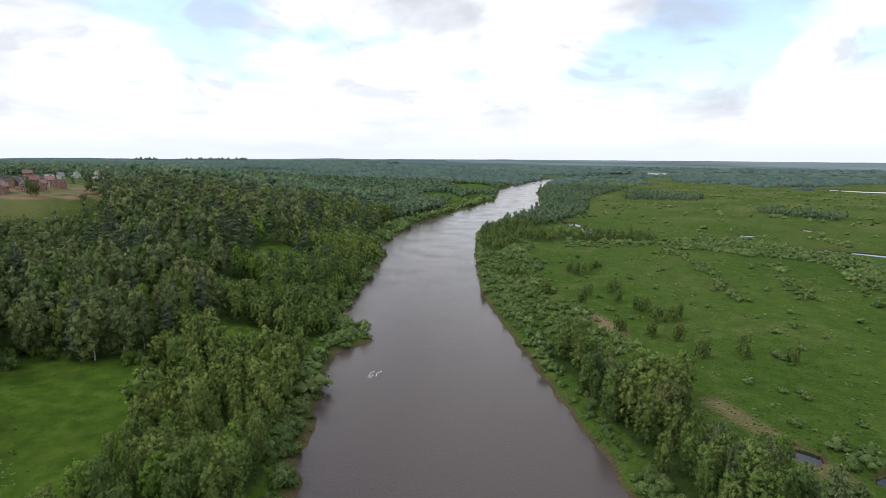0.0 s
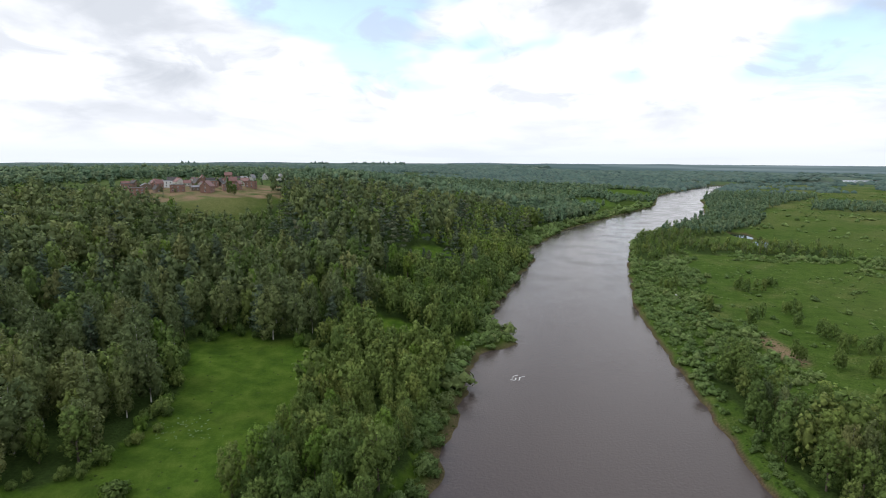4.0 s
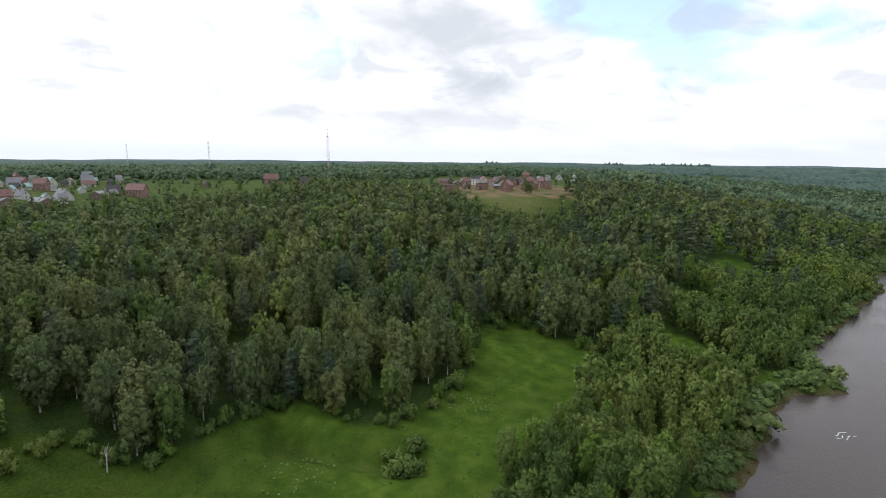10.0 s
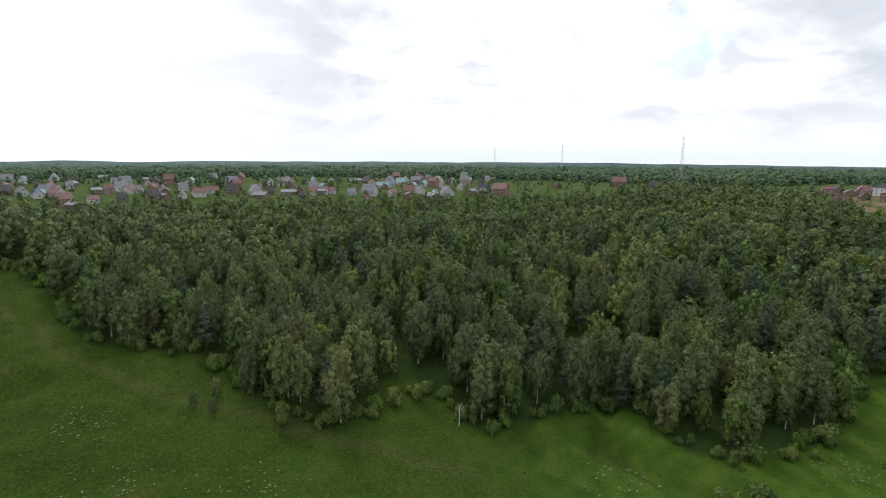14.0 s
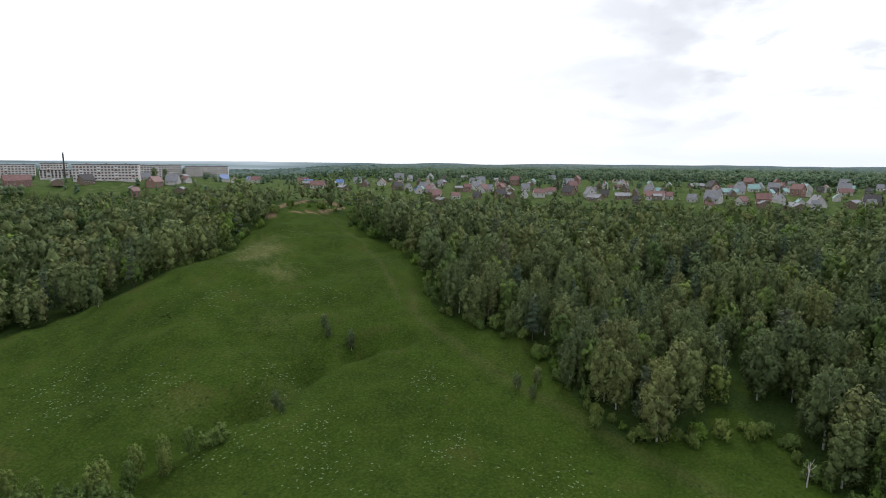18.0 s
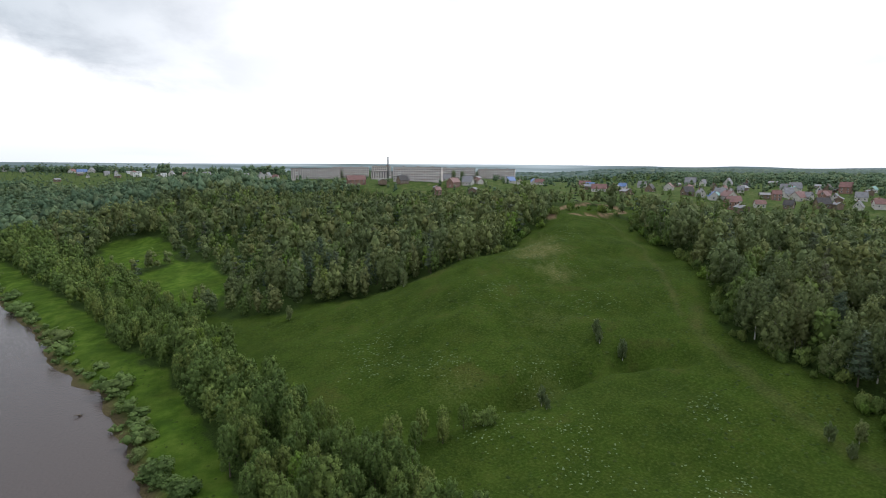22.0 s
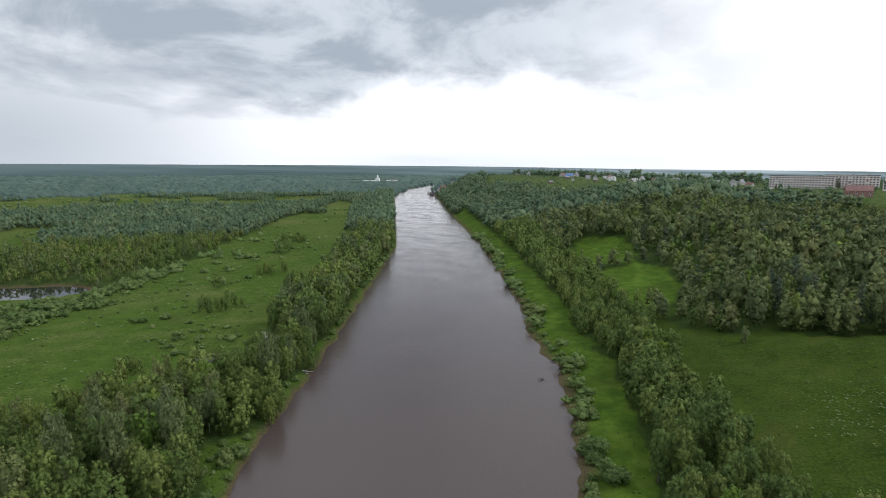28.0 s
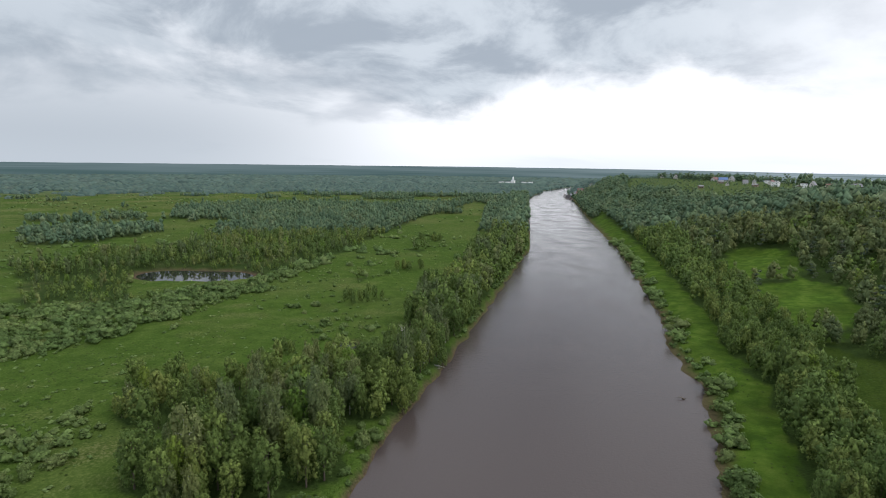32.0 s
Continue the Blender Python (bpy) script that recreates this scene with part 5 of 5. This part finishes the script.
HOUSE_ROWS = {
    "houses of the village": [
        (119.9, 851, 18, 0), (118.8, 777, 10, 0), (116.7, 844, 24, 0), (113.1, 892, 12, 6), (112.3, 724, 9, 0), (111.5, 728, 15, 0), (109.1, 695, 13, 3), (107.9, 693, 13, 2), (118.0, 562, 13, 4),
        (116.7, 564, 18, 1), (113.8, 590, 9, 6), (112.9, 576, 9, 2), (111.2, 591, 17, 1), (109.5, 537, 11, 3), (108.6, 586, 8, 0), (107.0, 543, 10, 0), (104.3, 572, 13, 1)],
    "houses above the wood": [
        (102.5, 657, 15, 0), (102.5, 561, 12, 3), (100.4, 548, 16, 0), (98.9, 650, 8, 0), (97.3, 655, 15, 0), (97.2, 554, 16, 6), (94.3, 551, 24, 1), (90.9, 548, 10, 0), (90.5, 733, 17, 6),
        (89.2, 701, 15, 3), (89.1, 543, 17, 0), (86.9, 720, 13, 0), (85.3, 697, 15, 0), (85.0, 530, 14, 6), (116.5, 518, 11, 2), (115.6, 500, 12, 6)],
    "houses along the lane": [
        (82.6, 531, 19, 6), (81.9, 699, 18, 5), (80.4, 722, 19, 1), (81.0, 548, 22, 0), (78.8, 722, 15, 5), (78.4, 566, 18, 6), (77.2, 580, 12, 3), (87.0, 644, 13, 0), (85.8, 683, 14, 5), (84.2, 685, 14, 0),
        (79.1, 687, 14, 0), (77.5, 600, 12, 1), (75.4, 566, 20, 2), (69.5, 640, 5, 3), (63.5, 650, 20, 2), (60.2, 660, 13, 3)],
    "houses of the new estate": [
        (46.1, 693, 11, 1), (44.5, 640, 12, 6), (43.0, 661, 15, 7), (41.9, 590, 12, 8), (41.0, 661, 9, 1), (39.8, 627, 11, 1), (39.3, 584, 14, 2), (38.2, 663, 13, 1), (37.3, 761, 11, 2), (36.5, 596, 10, 2),
        (35.3, 606, 11, 8), (36.0, 772, 12, 6), (35.1, 793, 11, 0), (33.9, 830, 14, 0), (32.4, 840, 15, 0), (45.4, 665, 10, 3), (40.5, 690, 12, 1), (42.3, 700, 10, 3), (38.8, 616, 10, 8), (44.0, 700, 10, 0),
        (37.6, 622, 9, 3), (36.2, 640, 11, 1), (40.4, 600, 9, 6), (43.6, 615, 8, 3)],
    "houses of the town": [
        (153.2, 703, 29, 2), (150.5, 705, 29, 6), (143.1, 690, 21, 2), (141.6, 700, 17, 0), (140.5, 710, 14, 1), (137.2, 744, 14, 4), (134.8, 724, 11, 4), (129.7, 709, 17, 1), (128.3, 633, 20, 1), (126.9, 646, 15, 6),
        (125.7, 588, 12, 6), (144.9, 670, 10, 6), (148.4, 700, 14, 3), (123.5, 640, 13, 3), (121.8, 690, 14, 1)],
    "houses on the far hill": [
        (182.8, 1490, 20, 0), (177.5, 1300, 22, 4), (173.6, 1150, 24, 7), (170.5, 1080, 22, 0), (169.1, 1090, 24, 1), (167.5, 1080, 20, 0), (181.6, 1450, 18, 0), (163.8, 1020, 26, 6), (178.2, 1310, 18, 1), (176.8, 1290, 16, 0),
        (192.0, 1600, 22, 0), (191.3, 1560, 22, 0), (190.6, 1540, 20, 1), (189.8, 1500, 18, 0), (188.9, 1460, 20, 6), (190.2, 1500, 16, 1), (190.9, 1590, 18, 0), (191.6, 1520, 16, 3), (190.5, 1570, 20, 2), (189.4, 1530, 16, 0)],
}
rng = np.random.RandomState(7)
for group, rows in HOUSE_ROWS.items():
    for bearing, d, wide, style in rows:
        house(bearing, d, wide, style, rng, group)
# small outbuildings and sheds between the houses
for bearing, d in zip(rng.uniform(76, 122, 46), rng.uniform(520, 760, 46)):
    house(bearing, d, rng.uniform(5, 8), int(rng.choice([0, 1, 3, 3, 6, 5])), rng, "sheds between the houses", "shed")
for bearing, d, long, tall, turn, label in (
        (157.3, 850, 70, 15.5, 2, "long five-storey block of flats in pale pinkish panels"), (153.7, 868, 55, 15.5, -4, "five-storey block of flats in grey panels"),
        (150.6, 900, 30, 16.5, 5, "short five-storey block of flats in grey panels"), (150.0, 800, 46, 9.5, 0, "low three-storey town building with rows of windows"),
        (146.8, 726, 64, 17.0, -12, "long five-storey block of flats in pinkish panels above the trees"), (142.8, 800, 54, 15.5, 8, "five-storey block of flats half hidden by trees"),
        (138.6, 850, 56, 15.5, -6, "five-storey block of flats with white loggias")):
    block(bearing, d, long, tall, turn, label)
mast(57.8, 760, 122, 4.5, "tall thin red and white radio mast on a wide lattice foot")
mast(69.0, 1150, 119, 4.0, "thin radio mast rising over the forest")
mast(75.8, 1500, 119, 4.0, "distant thin radio mast on the horizon")
# more homes of the village, the estate and the town, a mixed lot
for b0, b1, d0, d1, count, kinds, group in (
        (76, 121, 530, 640, 26, [0, 0, 1, 1, 2, 3, 6, 5], "houses of the village"), (78, 124, 640, 860, 22, [0, 1, 1, 2, 3, 6], "houses of the village"),
        (35.5, 47, 585, 720, 16, [1, 2, 2, 8, 8, 3], "houses of the new estate"), (124, 154, 640, 760, 14, [0, 1, 2, 6, 4], "houses of the town"), (161, 170, 850, 960, 9, [0, 0, 7, 1, 6], "houses on the far hill"), (170, 182, 1010, 1180, 10, [0, 7, 1, 0, 6], "houses on the far hill")):
    for bearing, dist in zip(rng.uniform(b0, b1, count), rng.uniform(d0, d1, count)):
        house(bearing, dist, rng.uniform(9, 14), int(rng.choice(kinds)), rng, group)
# boiler-house chimney in the town
stack = tagged(new("boiler_chimney"), "tall dark steel boiler-house chimney in the town", "chimney")
stack.matrix_basis = pose(*at_bearing(149.9, 770), float(height(*at_bearing(149.9, 770))))
new("shaft", mesh_of("shaft", tube([(0, 0, -2), (0, 0, 15), (0, 0, 30)], [1.1, 0.85, 0.7], 12), DARK_ROOF, True)).parent = stack
new("collar", mesh_of("collar", tube([(0, 0, 29.4), (0, 0, 30.1)], [0.95, 0.95], 12), STEEL, True)).parent = stack
# white monastery far down the river
for bearing, d, wide in ((198.6, 2700, 40), (197.9, 2680, 30), (196.3, 2720, 40), (195.6, 2700, 26)):
    house(bearing, d, 26, 7, rng, "white buildings far down the valley")
church = tagged(new("church"), "distant white church with a dark dome", "church")
church.matrix_basis = pose(*at_bearing(197.4, 2690), 2)
part("wall", box(bmesh.new(), -9, 9, -9, 9, 0, 14), WHITE, church)
new("drum", mesh_of("drum", tube([(0, 0, 14), (0, 0, 22), (0, 0, 24), (0, 0, 27), (0, 0, 32)], [4, 4, 5, 3, 0.2], 12), WHITE, True)).parent = church


# ---- meadow growth and small things ----
UMBEL = plain("white_umbels", (0.12, 0.17, 0.075), 0.8, 2.0, 0.2)
TUFT = foliage("tall_grass", (0.026, 0.050, 0.007), (0.036, 0.066, 0.008), (0.052, 0.082, 0.012), 0.1, 0.2, 0.1)


def tuft_proto(seed, blades, size):
    r = np.random.RandomState(seed)
    vs, fs = [], []
    for k in range(blades):
        a = 6.283 * k / blades
        q = r.uniform(0.8, 1.5) * size
        vs.append((q * math.cos(a), q * math.sin(a), 0))
        fs.append((k, (k + 1) % blades, blades))
    vs.append((r.uniform(-0.3, 0.3), r.uniform(-0.3, 0.3), size))
    return np.array(vs), np.array(fs)


rng = np.random.RandomState(33)
g = np.arange(-300, 300, 1.9)
tx, ty = (q.ravel() for q in np.meshgrid(g, g))
tx, ty = tx + rng.uniform(-0.95, 0.95, tx.size), ty + rng.uniform(-0.95, 0.95, tx.size)
d = np.hypot(tx, ty)
lg, rg = bank(tx, ty)
thick = 0.22 + 0.35 * (waves(tx, ty, 19, 71) > 0.35) + 0.3 * (waves(tx, ty, 60, 72) > 0.5)
keep = (d < 290) & (d > 95) & ((lg > 1.2) | (rg > 1.2)) & (rng.rand(tx.size) < thick)
tx, ty = tx[keep], ty[keep]
keep = (woods(tx, ty) < 0.5) & ~((bank(tx, ty)[0] > 0) & ((bank(tx, ty)[0] < 36) | (ty > 60)) & (rng.rand(tx.size) < 0.7))
tx, ty = tx[keep], ty[keep]
mass("tall_grass", [tuft_proto(k, 6, 1.0) for k in range(5)], tx, ty, height(tx, ty) - 0.03, rng.uniform(0.2, 0.45, tx.size), rng.uniform(0.8, 1.5, tx.size), TUFT, "tufts of tall green meadow grass", "grass")

PATCHES = [(-156, -179, 14), (-213, -209, 16), (-103, -84, 12), (-205, -187, 12), (-99, -185, 14), (-93, -168, 12), (-108, -150, 10), (-112, -98, 12), (-95, -110, 8), (-125, -60, 10), (-120, -30, 12), (-118, 60, 8), (-112, 120, 9), (-185, -150, 12), (-130, -125, 10), (-150, -80, 8), (-240, -215, 10)]
fx, fy = [], []
for cx, cy, r in PATCHES:
    n = int(r * 6)
    a, q = rng.uniform(0, 6.283, n), r * np.sqrt(rng.rand(n)) * rng.uniform(0.5, 1.6, n)
    fx.append(cx + q * np.cos(a)), fy.append(cy + q * np.sin(a))
fx, fy = np.concatenate(fx), np.concatenate(fy)


def umbel_proto(seed):
    r = np.random.RandomState(seed)
    pieces = []
    for k in range(3):
        a, q = r.uniform(0, 6.283), r.uniform(0, 0.35)
        c = np.array([q * math.cos(a), q * math.sin(a), r.uniform(0.7, 1.0)])
        s = r.uniform(0.14, 0.30)
        ring = np.array([(s * math.cos(t), s * math.sin(t), -0.03) for t in np.linspace(0, 6.283, 6)[:5]] + [(0, 0, 0.05)]) + c
        pieces.append((ring, np.array([(i, (i + 1) % 5, 5) for i in range(5)])))
    return join(pieces)


keep = woods(fx, fy) < 0.5
fx, fy = fx[keep], fy[keep]
mass("white_umbel_flowers", [umbel_proto(k) for k in range(4)], fx, fy, height(fx, fy), rng.uniform(0.6, 1.1, fx.size), np.ones(fx.size), UMBEL, "patches of white cow parsley in the meadow", "flowers")

# tall trees that stand out above the houses
for bearing, dist, tall, key in ((103.6, 600, 17, "pine_tree"), (102.9, 596, 15, "pine_tree"), (103.9, 592, 14, "pine_tree"), (93.0, 590, 12, "linden_tree"), (37.3, 548, 14, "linden_tree"), (36.9, 552, 11, "linden_tree"), (66.5, 610, 11, "linden_tree"), (61.6, 640, 12, "linden_tree"), (142.2, 760, 13, "linden_tree"), (143.1, 762, 14, "linden_tree"), (154.6, 820, 16, "pine_tree"), (140.6, 790, 14, "pine_tree"), (119.2, 540, 9, "linden_tree")):
    px, py = at_bearing(bearing, dist)
    plant(key, px, py, float(height(px, py)), tall, tall * 1.1, rng, "garden trees between the houses")

# young trees that stand alone in the meadow
for x, y, tall, key in ((-163, -117, 8.5, "birch_tree"), (-163, -129, 7, "birch_tree"), (-160, -125, 6, "birch_tree"), (-118, -113, 7, "birch_tree"), (-116, -109, 4.5, "birch_tree"), (-165, -47, 7.5, "birch_tree"), (-160, -52, 6, "birch_tree"),
                        (-157, -46, 5, "birch_tree"), (-91, -117, 8, "linden_tree"), (-86, -120, 9, "linden_tree"), (-80, -122, 10, "linden_tree"), (-83, -116, 8, "linden_tree"), (-76, -119, 9, "alder_tree"), (-95, -115, 5, "hazel_bush"), (-98, -114, 5, "hazel_bush"), (-150, 178, 6, "hazel_bush"), (-156, 152, 7, "hazel_bush"), (-104, 82, 9, "hazel_bush"),
                        (-107, 90, 7, "hazel_bush"), (-100, 84, 6, "hazel_bush"), (-112, 84, 4, "hazel_bush"), (-88, -246, 8, "birch_tree"), (-140, -228, 9, "birch_tree"), (-175, -228, 6, "birch_tree")):
    plant(key, x, y, float(height(x, y)), tall, tall * (0.95 if key != "birch_tree" else 1.25), rng, "young trees alone in the meadow")


def bare_tree(name, x, y, tall, seed, label):
    """A leafless tree: a forked trunk with bare limbs."""
    r = np.random.RandomState(seed)
    t = tagged(new(name), label, "dead tree")
    t.matrix_basis = pose(x, y, float(height(x, y)) - 0.1)
    new("trunk", mesh_of("trunk", tube([(0, 0, 0), (0.15, 0.05, tall * 0.4), (0.0, 0.2, tall * 0.7), (0.3, 0.1, tall)], [0.19, 0.15, 0.10, 0.03], 7), DEAD, True)).parent = t
    for k in range(7):
        z, a, q = tall * r.uniform(0.35, 0.85), k * 2.4 + r.uniform(-0.4, 0.4), tall * r.uniform(0.15, 0.3)
        new("limb", mesh_of("limb", tube([(0.1, 0.1, z), (q * 0.6 * math.cos(a), q * 0.6 * math.sin(a), z + q * 0.35), (q * math.cos(a), q * math.sin(a), z + q * 0.95)], [0.08, 0.055, 0.02], 5), DEAD, True)).parent = t


bare_tree("dead_tree", -188, 7, 13, 3, "bleached dead tree standing bare at the wood's edge")
bare_tree("dead_tree", -150, 25, 7, 5, "small bare dead tree at the wood's edge")
bare_tree("dead_tree", 120, -222, 8, 8, "bare dead tree leaning over the bank")

# a fallen tree in the water, a drifting snag, foam on the current, a white tarpaulin
log = tagged(new("fallen_tree"), "bleached fallen tree lying from the bank into the river", "fallen tree")
log.matrix_basis = pose(94, -200, 0.7, 0, 0, 172)
new("trunk", mesh_of("trunk", tube([(0, 0, 0), (0, 0, 5), (0.4, 0, 10)], [0.28, 0.22, 0.08], 7), DEAD, True)).parent = log
log.children[0].matrix_basis = pose(-3, 0, 0.5, 0, 84, 0)
for k in range(5):
    o = new("limb", mesh_of("limb", tube([(0, 0, 0), (0.5, 0.3, 1.5), (0.6, 0.8, 3.0)], [0.1, 0.07, 0.02], 5), DEAD, True))
    o.parent, o.matrix_basis = log, pose(0.5 + k * 1.1, 0, 0.4, 50 - 25 * k, 60, 40 * k)
snag = tagged(new("snag"), "dark drifting root stuck in the shallow water", "driftwood")
snag.matrix_basis = pose(-4, -214, -0.2)
new("root", mesh_of("root", tube([(0, 0, 0), (0.4, 0.2, 0.7), (1.4, 0.3, 1.0), (2.2, 0.2, 0.5)], [0.5, 0.45, 0.3, 0.08], 7), BARK, True)).parent = snag
new("branch", mesh_of("branch", tube([(0, 0, 0.2), (-0.8, 0.3, 0.8), (-1.6, 0.9, 0.6)], [0.25, 0.15, 0.04], 6), BARK, True)).parent = snag
bmf = bmesh.new()
for ox, oy, turn, n in ((0, 0, 0.3, 9), (2.6, 1.2, 1.2, 8), (1.4, -1.0, -0.5, 6)):
    prev = None
    for k in range(n):
        cx, cy = ox + 0.5 * math.sin(k * 0.9 + turn), oy + k * 0.75
        w = 0.09 + 0.05 * math.sin(k * 2.1)
        pair = (bmf.verts.new((cx - w, cy, 0)), bmf.verts.new((cx + w, cy, 0)))
        if prev:
            bmf.faces.new((prev[0], prev[1], pair[1], pair[0]))
        prev = pair
foam_me = bpy.data.meshes.new("foam")
bmf.to_mesh(foam_me)
bmf.free()
foam_me.materials.append(WHITE)
foam = tagged(new("foam", foam_me), "thin curls of white foam drifting on the river", "foam", kind="stuff")
foam.matrix_basis = pose(-29, 197, 0.02, 0, 0, -20)
tent = tagged(new("tarpaulin"), "small white tarpaulin shelter beside a bush on the flood meadow", "tarpaulin")
tent.matrix_basis = pose(50, 343, float(height(50, 343)), 0, 0, 30)
part("cover", prism(bmesh.new(), [(-1.3, 0), (1.3, 0), (0.9, 1.1), (0, 1.8), (-0.9, 1.1)], -1.4, 1.4), WHITE, tent)
